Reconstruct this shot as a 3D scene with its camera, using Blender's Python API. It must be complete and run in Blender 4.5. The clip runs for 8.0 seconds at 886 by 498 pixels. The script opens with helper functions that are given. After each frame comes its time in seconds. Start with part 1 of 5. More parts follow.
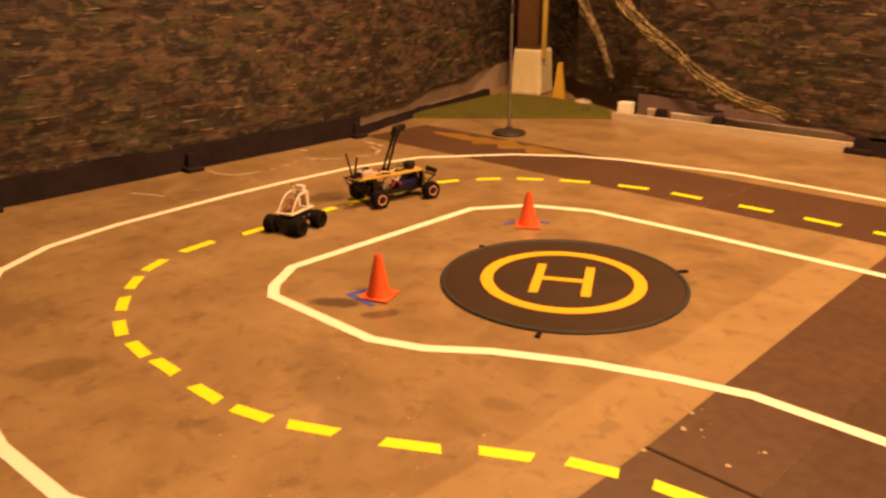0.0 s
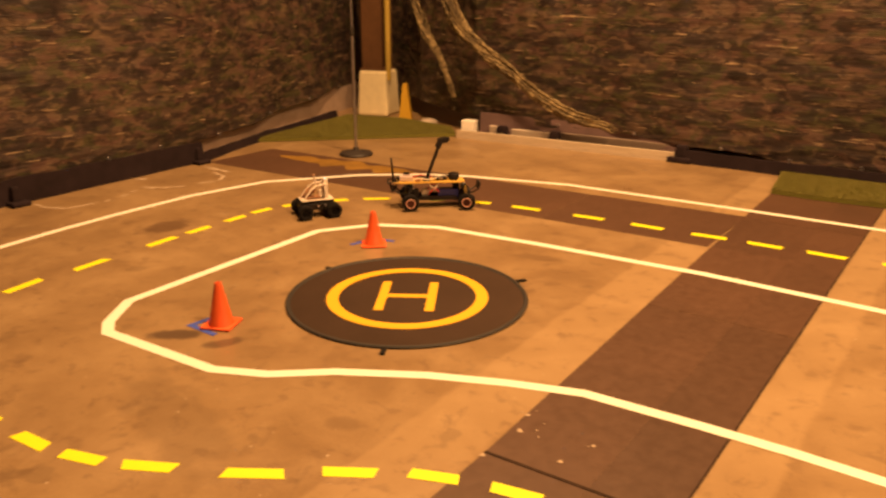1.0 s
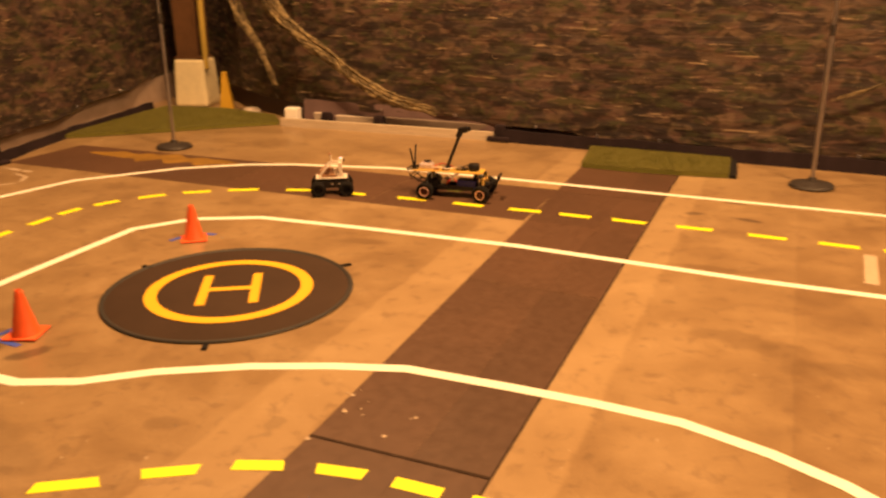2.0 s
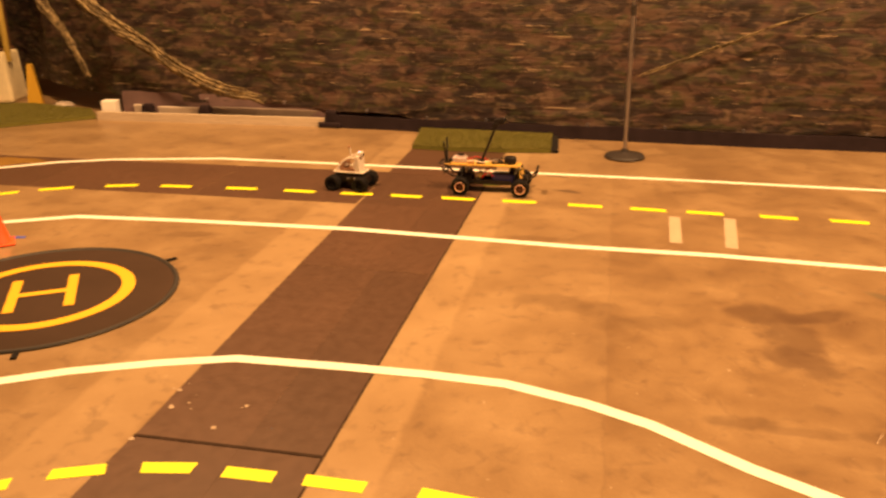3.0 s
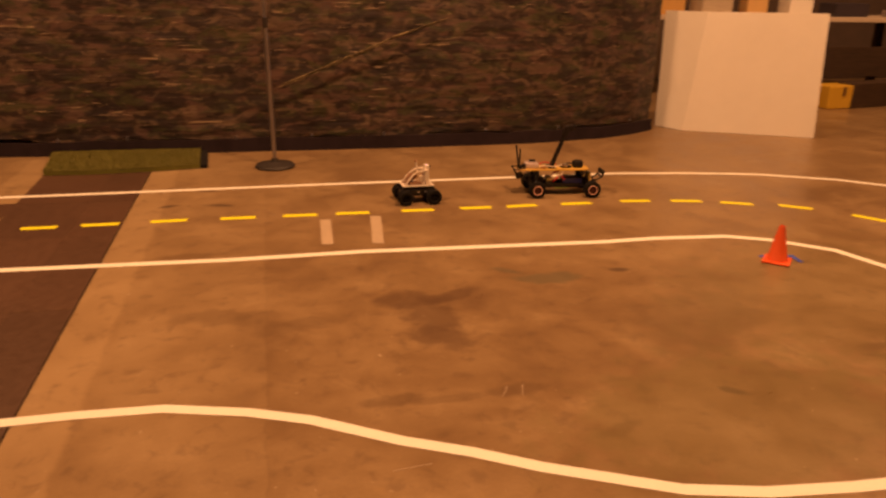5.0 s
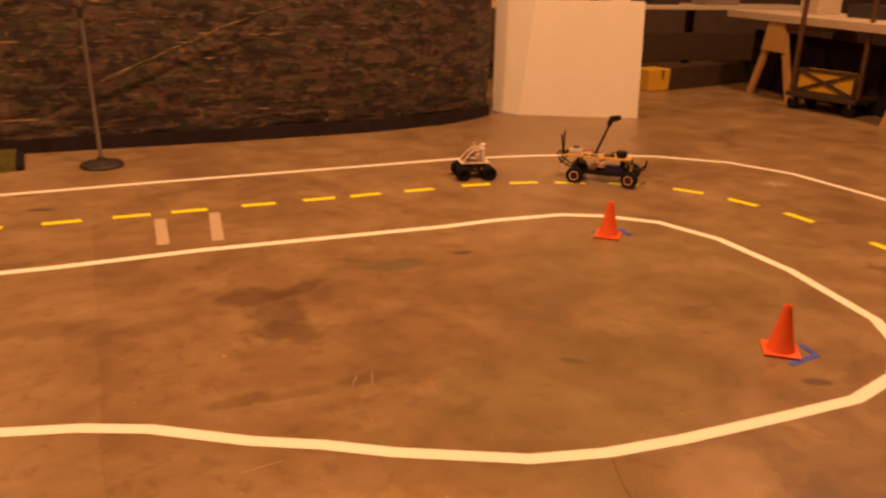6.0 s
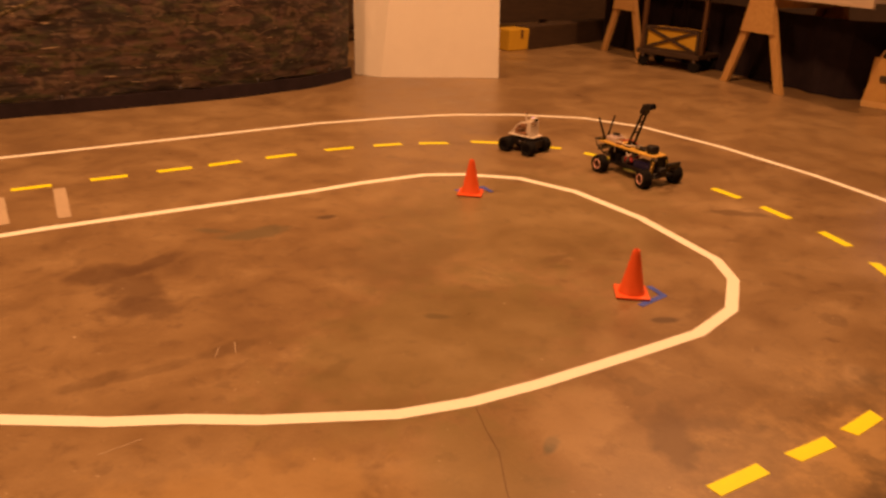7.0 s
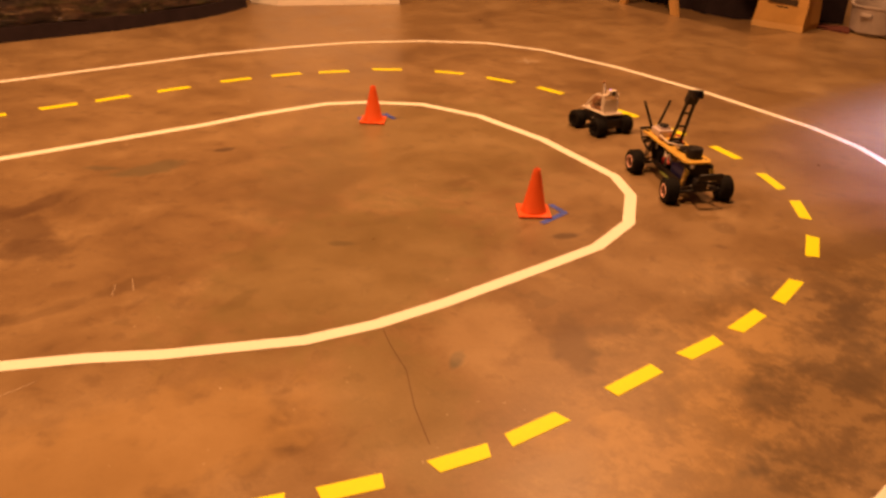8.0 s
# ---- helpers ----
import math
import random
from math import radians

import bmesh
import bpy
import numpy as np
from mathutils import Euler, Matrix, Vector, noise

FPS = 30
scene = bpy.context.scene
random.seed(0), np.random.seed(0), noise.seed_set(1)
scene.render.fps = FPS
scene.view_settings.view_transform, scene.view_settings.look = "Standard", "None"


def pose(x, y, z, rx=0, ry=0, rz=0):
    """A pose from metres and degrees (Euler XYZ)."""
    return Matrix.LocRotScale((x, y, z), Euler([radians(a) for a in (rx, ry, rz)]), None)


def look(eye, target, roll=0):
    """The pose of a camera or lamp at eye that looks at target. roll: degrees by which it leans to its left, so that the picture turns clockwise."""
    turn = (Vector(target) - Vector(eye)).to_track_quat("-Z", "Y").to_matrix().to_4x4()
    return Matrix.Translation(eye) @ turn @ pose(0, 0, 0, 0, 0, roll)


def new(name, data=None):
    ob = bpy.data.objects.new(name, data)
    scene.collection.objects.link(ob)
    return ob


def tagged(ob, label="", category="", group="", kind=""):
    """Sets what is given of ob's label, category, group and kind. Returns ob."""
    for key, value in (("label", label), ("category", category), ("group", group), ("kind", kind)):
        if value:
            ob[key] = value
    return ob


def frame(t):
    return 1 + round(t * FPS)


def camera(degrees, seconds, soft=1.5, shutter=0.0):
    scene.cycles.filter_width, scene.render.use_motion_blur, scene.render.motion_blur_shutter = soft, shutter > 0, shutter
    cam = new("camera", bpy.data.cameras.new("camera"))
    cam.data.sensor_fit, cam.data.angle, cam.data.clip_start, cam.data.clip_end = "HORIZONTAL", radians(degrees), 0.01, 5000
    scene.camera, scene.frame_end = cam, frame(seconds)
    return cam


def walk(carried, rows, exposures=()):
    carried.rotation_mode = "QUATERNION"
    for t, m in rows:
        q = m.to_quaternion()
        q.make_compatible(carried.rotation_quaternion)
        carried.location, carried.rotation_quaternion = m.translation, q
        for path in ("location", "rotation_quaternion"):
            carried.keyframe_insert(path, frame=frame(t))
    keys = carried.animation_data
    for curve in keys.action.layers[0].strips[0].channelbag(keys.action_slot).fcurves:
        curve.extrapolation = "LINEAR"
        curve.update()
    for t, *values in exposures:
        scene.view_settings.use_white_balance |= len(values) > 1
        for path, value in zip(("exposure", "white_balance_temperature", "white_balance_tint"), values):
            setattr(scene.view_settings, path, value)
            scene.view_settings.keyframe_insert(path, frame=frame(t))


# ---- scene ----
cam = camera(58.6, 8.0, 2.5, 0.4)
PATH = [
    (0, (0.244, -0.022, 1.37), (-1.103, 1.293, 0.693), -0.1),
    (0.5, (0.301, -0.002, 1.38), (-0.946, 1.424, 0.737), -0.3),
    (1, (0.349, 0.01, 1.384), (-0.749, 1.558, 0.754), -0.0),
    (1.5, (0.396, 0.019, 1.38), (-0.551, 1.659, 0.736), -0.1),
    (2, (0.461, 0.019, 1.388), (-0.289, 1.75, 0.725), -0.0),
    (2.2, (0.488, 0.026, 1.389), (-0.176, 1.787, 0.714), 0.2),
    (3.3, (0.582, 0.005, 1.364), (0.298, 1.857, 0.665), -0.0),
    (3.5, (0.594, -0.001, 1.365), (0.387, 1.858, 0.656), 0.1),
    (4, (0.625, -0.021, 1.373), (0.603, 1.858, 0.688), 0.3),
    (4.5, (0.654, -0.05, 1.381), (0.837, 1.823, 0.703), 0.4),
    (5, (0.686, -0.059, 1.388), (1.092, 1.784, 0.727), 1.1),
    (5.2, (0.696, -0.065, 1.388), (1.18, 1.762, 0.733), 1.1),
    (6.3, (0.748, -0.072, 1.377), (1.593, 1.602, 0.68), 1.6),
    (6.5, (0.766, -0.082, 1.373), (1.665, 1.557, 0.662), 1.6),
    (7, (0.777, -0.107, 1.368), (1.794, 1.443, 0.618), 1.8),
    (7.5, (0.802, -0.121, 1.35), (1.906, 1.341, 0.546), 1.7),
    (8, (0.805, -0.144, 1.33), (1.96, 1.223, 0.437), 2.0),
]
walk(cam, [(t, look(eye, target, roll)) for t, eye, target, roll in PATH],
     [(0.0, -0.28, 6500, 12), (2.0, -0.18, 6350, 10), (3.5, -0.08, 6250, 10), (4.0, -0.29, 6350, 15), (4.5, -0.64, 6550, 21), (4.9, -1.08, 6800, 30), (5.2, -1.16, 6900, 33), (6.5, -1.03, 7000, 33), (7.0, -1.06, 7050, 33), (7.5, -0.88, 7150, 33), (8.0, -0.86, 7200, 32)])

# ---- light ----
world = bpy.data.worlds.new("hall_dark")
world.use_nodes = True
world.node_tree.nodes["Background"].inputs[0].default_value = (1.0, 0.6, 0.3, 1)
world.node_tree.nodes["Background"].inputs[1].default_value = 0.02
scene.world = world
SODIUM = (1.0, 0.53, 0.205)


def lamp(name, eye, target, size, watts, colour):
    data = bpy.data.lights.new(name, "AREA")
    data.shape, data.size, data.energy, data.color = "DISK", size, watts, colour
    ob = new(name, data)
    ob.matrix_world = look(eye, target)
    return ob


lamp("hall_lamp", (2.9, 2.4, 6.8), (2.8, 3.6, 0), 0.8, 1060, SODIUM)
lamp("hall_lamp", (-2.3, 4.1, 6.8), (-2.9, 4.0, 0), 0.8, 960, SODIUM)
lamp("hall_lamp", (7.4, 4.8, 6.8), (7.6, 6.6, 0), 0.8, 640, SODIUM)


# ---- materials ----
def mat_nodes(name, rough=0.8, metal=0.0):
    m = bpy.data.materials.new(name)
    m.use_nodes = True
    nt = m.node_tree
    b = nt.nodes["Principled BSDF"]
    b.inputs["Roughness"].default_value, b.inputs["Metallic"].default_value = rough, metal
    return m, nt, b


def ramp(nt, src, stops):
    r = nt.nodes.new("ShaderNodeValToRGB")
    el = r.color_ramp.elements
    while len(el) < len(stops):
        el.new(0.5)
    for e, (p, c) in zip(el, stops):
        e.position, e.color = p, (*c, 1)
    nt.links.new(src, r.inputs[0])
    return r.outputs[0]


def noise_tex(nt, scale, detail=6.0, rough=0.6, vec=None, dist=0.0):
    n = nt.nodes.new("ShaderNodeTexNoise")
    n.inputs["Scale"].default_value, n.inputs["Detail"].default_value = scale, detail
    n.inputs["Roughness"].default_value, n.inputs["Distortion"].default_value = rough, dist
    if vec:
        nt.links.new(vec, n.inputs["Vector"])
    return n.outputs["Fac"]


def mix(nt, fac, a, b, mode="MIX"):
    n = nt.nodes.new("ShaderNodeMix")
    n.data_type, n.blend_type = "RGBA", mode
    for sock, v in ((n.inputs[0], fac), (n.inputs[6], a), (n.inputs[7], b)):
        if isinstance(v, (int, float)):
            sock.default_value = v
        elif isinstance(v, tuple):
            sock.default_value = (*v, 1)
        else:
            nt.links.new(v, sock)
    return n.outputs[2]


def math_node(nt, op, a, b=0.0, c=0.0, clamp=False):
    n = nt.nodes.new("ShaderNodeMath")
    n.operation, n.use_clamp = op, clamp
    for i, v in enumerate((a, b, c)):
        if isinstance(v, (int, float)):
            n.inputs[i].default_value = v
        else:
            nt.links.new(v, n.inputs[i])
    return n.outputs[0]


def bump(nt, b, height, strength, distance=0.01):
    n = nt.nodes.new("ShaderNodeBump")
    n.inputs["Strength"].default_value, n.inputs["Distance"].default_value = strength, distance
    nt.links.new(height, n.inputs["Height"])
    nt.links.new(n.outputs[0], b.inputs["Normal"])


def coords(nt, kind="Object"):
    return nt.nodes.new("ShaderNodeTexCoord").outputs[kind]


def plain(name, colour, rough=0.6, metal=0.0, vary=0.25, scale=30.0, relief=0.15, coat=0.0, big=2.5, gloss=0.5):
    """A surface with grain and stains at two scales."""
    m, nt, b = mat_nodes(name, rough, metal)
    v = coords(nt)
    fine, broad = noise_tex(nt, scale, 6, 0.65, v), noise_tex(nt, big, 4, 0.6, v)
    both = math_node(nt, "ADD", math_node(nt, "MULTIPLY", fine, 0.5), math_node(nt, "MULTIPLY", broad, 0.5))
    dark, light = tuple(c * (1 - vary) for c in colour), tuple(min(1, c * (1 + vary)) for c in colour)
    nt.links.new(ramp(nt, both, [(0.3, dark), (0.7, light)]), b.inputs["Base Color"])
    nt.links.new(math_node(nt, "MULTIPLY_ADD", fine, 0.3, rough - 0.15, True), b.inputs["Roughness"])
    b.inputs["Coat Weight"].default_value = coat
    b.inputs["Specular IOR Level"].default_value = gloss
    if relief:
        bump(nt, b, fine, relief, 0.004)
    return m


def plates(*args):
    """The same, a little lighter or darker from plate to plate."""
    m = plain(*args)
    nt = m.node_tree
    b = nt.nodes["Principled BSDF"]
    src = b.inputs["Base Color"].links[0].from_socket
    k = math_node(nt, "MULTIPLY_ADD", nt.nodes.new("ShaderNodeObjectInfo").outputs["Random"], 0.26, 0.87)
    n = nt.nodes.new("ShaderNodeVectorMath")
    n.operation = "SCALE"
    nt.links.new(src, n.inputs[0])
    nt.links.new(k, n.inputs["Scale"])
    nt.links.new(n.outputs[0], b.inputs["Base Color"])
    return m


def concrete_floor():
    m, nt, b = mat_nodes("stained_concrete", 0.6)
    v = coords(nt, "Object")
    cloud, blotch = noise_tex(nt, 0.55, 6, 0.58, v, 0.2), noise_tex(nt, 2.7, 7, 0.62, v, 0.3)
    grain, speck = noise_tex(nt, 70, 4, 0.7, v), noise_tex(nt, 7.5, 5, 0.6, v, 0.3)
    base = ramp(nt, math_node(nt, "ADD", math_node(nt, "MULTIPLY", cloud, 0.4), math_node(nt, "MULTIPLY", blotch, 0.6)),
                [(0.34, (0.155, 0.093, 0.047)), (0.45, (0.208, 0.130, 0.063)), (0.54, (0.250, 0.162, 0.080)), (0.68, (0.320, 0.218, 0.114))])
    base = mix(nt, math_node(nt, "MULTIPLY", ramp(nt, speck, [(0.62, (0, 0, 0)), (0.71, (1, 1, 1))]), 0.44), base, (0.105, 0.060, 0.033))
    scuff = noise_tex(nt, 4.4, 6, 0.66, v, 0.5)
    base = mix(nt, math_node(nt, "MULTIPLY", ramp(nt, scuff, [(0.58, (0, 0, 0)), (0.74, (1, 1, 1))]), 0.36), base, (0.38, 0.27, 0.15))
    base = mix(nt, 0.15, base, ramp(nt, grain, [(0.3, (0.40, 0.40, 0.40)), (0.7, (0.85, 0.85, 0.85))]), "OVERLAY")
    sep = nt.nodes.new("ShaderNodeSeparateXYZ")
    nt.links.new(v, sep.inputs[0])
    x, y = sep.outputs[0], sep.outputs[1]
    wob = math_node(nt, "MULTIPLY_ADD", noise_tex(nt, 6, 5, 0.6, v), 0.06, -0.03)

    def band(val, lo, hi, soft=0.02):
        w = math_node(nt, "ADD", val, wob)
        up = math_node(nt, "DIVIDE", math_node(nt, "SUBTRACT", w, lo), soft, 0, True)
        dn = math_node(nt, "DIVIDE", math_node(nt, "SUBTRACT", hi, w), soft, 0, True)
        return math_node(nt, "MULTIPLY", up, dn, 0, True)

    # newer, paler pours that border the covered trenches
    pale = math_node(nt, "MAXIMUM", band(x, -1.10, -0.79), band(x, -0.19, 0.02))
    pale = math_node(nt, "MULTIPLY", pale, band(y, -3, 6.3))
    base = mix(nt, math_node(nt, "MULTIPLY", pale, 0.42), base, (0.40, 0.275, 0.145))
    # slab beyond a joint is a little paler on one side
    slab = band(x, -6, 0.62, 0.01)
    base = mix(nt, math_node(nt, "MULTIPLY", slab, 0.14), base, (0.40, 0.28, 0.15))
    joint = math_node(nt, "MAXIMUM", band(x, 0.615, 0.622, 0.004), band(x, 4.92, 4.928, 0.004))
    base = mix(nt, math_node(nt, "MULTIPLY", joint, 0.3), base, (0.12, 0.08, 0.05))

    edge_noise = math_node(nt, "MULTIPLY_ADD", noise_tex(nt, 9.0, 6, 0.6, v, 0.2), 1.7, -0.85)

    def floor_patch(px, py, sx, sy, turn, colour, depth, cut=0.55):
        n = nt.nodes.new("ShaderNodeMapping")
        n.vector_type = "TEXTURE"
        n.inputs["Location"].default_value = (px, py, 0)
        n.inputs["Rotation"].default_value = (0, 0, radians(turn))
        n.inputs["Scale"].default_value = (sx, sy, 1)
        nt.links.new(v, n.inputs["Vector"])
        ln = nt.nodes.new("ShaderNodeVectorMath")
        ln.operation = "LENGTH"
        nt.links.new(n.outputs[0], ln.inputs[0])
        edge = math_node(nt, "ADD", ln.outputs["Value"], edge_noise)
        inside = math_node(nt, "DIVIDE", math_node(nt, "SUBTRACT", 1.0, edge), 0.42, 0, True)
        return mix(nt, math_node(nt, "MULTIPLY", inside, depth), out[0], colour)

    spots = ramp(nt, noise_tex(nt, 4.6, 3, 0.5, v), [(0.665, (0, 0, 0)), (0.70, (1, 1, 1))])
    base = mix(nt, math_node(nt, "MULTIPLY", spots, 0.28), base, (0.095, 0.060, 0.035))
    mottle = ramp(nt, noise_tex(nt, 5.2, 12, 0.74, v, 0.1), [(0.40, (0.10, 0.066, 0.036)), (0.49, (0.20, 0.128, 0.060)), (0.57, (0.42, 0.275, 0.125))])
    flecks = ramp(nt, noise_tex(nt, 10.5, 9, 0.68, v, 0.4), [(0.54, (0, 0, 0)), (0.64, (1, 1, 1))])
    base = mix(nt, math_node(nt, "MULTIPLY", flecks, 0.38), base, (0.125, 0.074, 0.040))
    out = [base]
    # oil and paint spills, and other painted tones: place, half axes, turn, colour, depth
    oil, brown, deep_brown = (0.100, 0.056, 0.031), (0.128, 0.076, 0.038), (0.078, 0.050, 0.033)
    pale, ochre, olive = (0.40, 0.28, 0.16), (0.40, 0.255, 0.105), (0.185, 0.142, 0.058)
    for row in ((1.27, 3.15, 0.20, 0.125, -8, oil, 0.62), (1.46, 3.18, 0.155, 0.06, 26, oil, 0.62), (1.31, 2.97, 0.125, 0.24, 8, oil, 0.6), (1.30, 2.77, 0.185, 0.13, -22, oil, 0.62),
                (1.96, 3.32, 0.20, 0.085, -4, (0.105, 0.098, 0.062), 0.55), (1.79, 3.44, 0.10, 0.035, -38, (0.11, 0.10, 0.065), 0.5),
                (2.246, 2.15, 0.085, 0.030, -35, deep_brown, 0.8), (1.49, 2.30, 0.15, 0.05, 6, brown, 0.6), (1.20, 2.28, 0.26, 0.030, 0, brown, 0.38), (1.74, 1.99, 0.10, 0.035, 20, brown, 0.5),
                (2.985, 1.70, 0.085, 0.030, -20, deep_brown, 0.7), (3.02, 2.38, 0.12, 0.045, 10, brown, 0.6), (2.34, 3.364, 0.055, 0.030, 0, deep_brown, 0.75), (4.31, 2.39, 0.20, 0.055, -40, brown, 0.7),
                (0.05, 4.85, 0.075, 0.035, 10, deep_brown, 0.7), (0.33, 4.83, 0.090, 0.035, -10, deep_brown, 0.75), (0.25, 5.18, 0.080, 0.030, 0, deep_brown, 0.6), (0.24, 3.90, 0.20, 0.05, 4, brown, 0.45),
                (0.75, 2.97, 0.22, 0.09, 15, brown, 0.4), (0.45, 3.1, 0.30, 0.10, -10, brown, 0.4), (1.05, 2.30, 0.14, 0.05, 10, brown, 0.55),
                (2.09, 1.30, 0.060, 0.026, 35, (0.085, 0.085, 0.065), 0.85), (2.42, 1.14, 0.21, 0.075, 52, brown, 0.75), (2.62, 1.12, 0.20, 0.05, -30, brown, 0.6), (2.24, 1.36, 0.24, 0.15, 20, pale, 0.38),
                # the ochre patch at (1.20, 1.48) paints the lamps' sheen on the floor
                (3.255, 1.084, 0.10, 0.05, 30, pale, 0.6), (1.53, 1.27, 0.075, 0.055, 0, brown, 0.7), (1.41, 1.26, 0.06, 0.05, 40, brown, 0.55), (1.20, 1.48, 0.60, 0.26, -12, ochre, 0.45), (2.70, 0.80, 0.36, 0.15, 20, ochre, 0.4),
                (2.33, 0.62, 0.45, 0.22, -35, ochre, 0.42), (3.0, 0.85, 0.35, 0.14, 25, ochre, 0.35), (2.9, 0.4, 0.7, 0.4, 20, (0.085, 0.062, 0.047), 0.6), (3.5, 0.6, 0.6, 0.3, -50, (0.10, 0.07, 0.05), 0.6),
                (2.82, 0.60, 0.30, 0.15, -15, (0.095, 0.062, 0.034), 0.6), (2.45, 0.42, 0.16, 0.09, 70, (0.09, 0.06, 0.034), 0.7), (3.9, 0.85, 0.5, 0.22, -10, (0.13, 0.088, 0.05), 0.5),
                # broad olive and brown patches, darker than the slab round them
                (2.2, 2.0, 0.8, 0.5, 15, olive, 0.45), (3.3, 2.9, 1.1, 0.8, 25, olive, 0.35), (2.45, 2.75, 0.5, 0.3, 30, (0.15, 0.10, 0.05), 0.35), (1.85, 1.25, 0.22, 0.42, -18, olive, 0.4),
                # two dark smudges beside the first cone, then oil and brown stains
                (-2.31, 1.845, 0.16, 0.055, 42, deep_brown, 0.85), (-2.09, 1.90, 0.045, 0.10, -28, deep_brown, 0.7), (-3.69, 2.79, 0.20, 0.13, 75, oil, 0.75), (-3.3, 0.7, 0.5, 0.2, 30, brown, 0.5),
                (-1.75, 1.40, 0.5, 0.16, -20, (0.15, 0.095, 0.05), 0.4), (-2.55, 0.75, 0.22, 0.10, 60, brown, 0.5), (-1.56, 3.59, 0.20, 0.06, 15, brown, 0.5), (-1.25, 1.71, 0.09, 0.05, 20, brown, 0.4),
                (2.85, 0.5, 1.15, 0.75, 10, mottle, 0.42)):
        out[0] = floor_patch(*row)
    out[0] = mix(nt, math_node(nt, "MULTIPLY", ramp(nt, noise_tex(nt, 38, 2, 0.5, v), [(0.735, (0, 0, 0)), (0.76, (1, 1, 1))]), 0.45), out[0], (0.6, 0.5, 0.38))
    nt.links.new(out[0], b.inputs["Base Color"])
    nt.links.new(math_node(nt, "MULTIPLY_ADD", blotch, 0.42, 0.15, True), b.inputs["Roughness"])
    bump(nt, b, math_node(nt, "ADD", grain, math_node(nt, "MULTIPLY", speck, 2.0)), 0.12, 0.004)
    return m


def leafy(name, stops, rough=0.85):
    m, nt, b = mat_nodes(name, rough)
    geo = nt.nodes.new("ShaderNodeNewGeometry")
    v = coords(nt)
    n = math_node(nt, "ADD", math_node(nt, "MULTIPLY", geo.outputs["Random Per Island"], 0.75), math_node(nt, "MULTIPLY", noise_tex(nt, 1.6, 4, 0.6, v), 0.5))
    nt.links.new(ramp(nt, math_node(nt, "SUBTRACT", n, 0.12), stops), b.inputs["Base Color"])
    return m


def camo(name):
    """Camouflage print on thin cloth: layers of patches a hand or two wide, longer than high."""
    m, nt, b = mat_nodes(name, 0.6)
    v = coords(nt)

    def stretched(k, off):
        mp = nt.nodes.new("ShaderNodeMapping")
        mp.inputs["Scale"].default_value = (1.0, 1.0, k)
        mp.inputs["Location"].default_value = off
        nt.links.new(v, mp.inputs["Vector"])
        return mp.outputs[0]

    c = ramp(nt, noise_tex(nt, 1.3, 4, 0.6, v), [(0.35, (0.044, 0.029, 0.026)), (0.65, (0.078, 0.052, 0.042))])
    for scale, off, lo, hi, colour, amount in ((3.4, (3, 1, 2), 0.50, 0.53, (0.118, 0.076, 0.050), 0.85), (4.2, (7, 5, 1), 0.51, 0.54, (0.050, 0.052, 0.021), 0.9),
                                               (3.8, (1, 9, 6), 0.54, 0.57, (0.105, 0.054, 0.045), 0.8), (4.6, (4, 4, 9), 0.51, 0.54, (0.017, 0.012, 0.014), 0.92),
                                               (6.5, (2, 8, 3), 0.58, 0.62, (0.160, 0.108, 0.070), 0.8), (7.0, (6, 2, 7), 0.56, 0.59, (0.013, 0.009, 0.009), 0.85)):
        patch = ramp(nt, noise_tex(nt, scale, 3, 0.55, stretched(2.3, off), 0.9), [(lo - 0.02, (0, 0, 0)), (hi + 0.03, (1, 1, 1))])
        c = mix(nt, math_node(nt, "MULTIPLY", patch, amount * 0.78), c, colour)
    # glints along the creases, painted as thin pale streaks
    crease_glint = noise_tex(nt, 3.6, 4, 0.6, stretched(15.0, (0, 0, 0)), 0.4)
    c = mix(nt, math_node(nt, "MULTIPLY", ramp(nt, crease_glint, [(0.655, (0, 0, 0)), (0.69, (1, 1, 1))]), 0.85), c, (0.42, 0.31, 0.19))
    nt.links.new(c, b.inputs["Base Color"])
    b.inputs["Specular IOR Level"].default_value = 0.3
    bump(nt, b, math_node(nt, "ADD", crease_glint, math_node(nt, "MULTIPLY", noise_tex(nt, 45, 4, 0.65, v), 0.35)), 0.6, 0.012)
    return m


def frayed(name, pale, dark):
    m, nt, b = mat_nodes(name, 0.85)
    v = coords(nt)
    n = math_node(nt, "ADD", math_node(nt, "MULTIPLY", noise_tex(nt, 9, 5, 0.7, v, 0.6), 0.5), math_node(nt, "MULTIPLY", noise_tex(nt, 34, 4, 0.7, v), 0.5))
    nt.links.new(ramp(nt, n, [(0.44, dark), (0.53, tuple(0.5 * (p + d) for p, d in zip(pale, dark))), (0.62, pale)]), b.inputs["Base Color"])
    bump(nt, b, n, 0.8, 0.02)
    return m


def wooden(name, dark, light, rough=0.65, along=(1, 12, 12)):
    m, nt, b = mat_nodes(name, rough)
    mp = nt.nodes.new("ShaderNodeMapping")
    mp.inputs["Scale"].default_value = along
    nt.links.new(coords(nt), mp.inputs["Vector"])
    g = noise_tex(nt, 4, 8, 0.6, mp.outputs[0], 1.2)
    nt.links.new(ramp(nt, g, [(0.3, dark), (0.7, light)]), b.inputs["Base Color"])
    bump(nt, b, g, 0.15, 0.003)
    return m


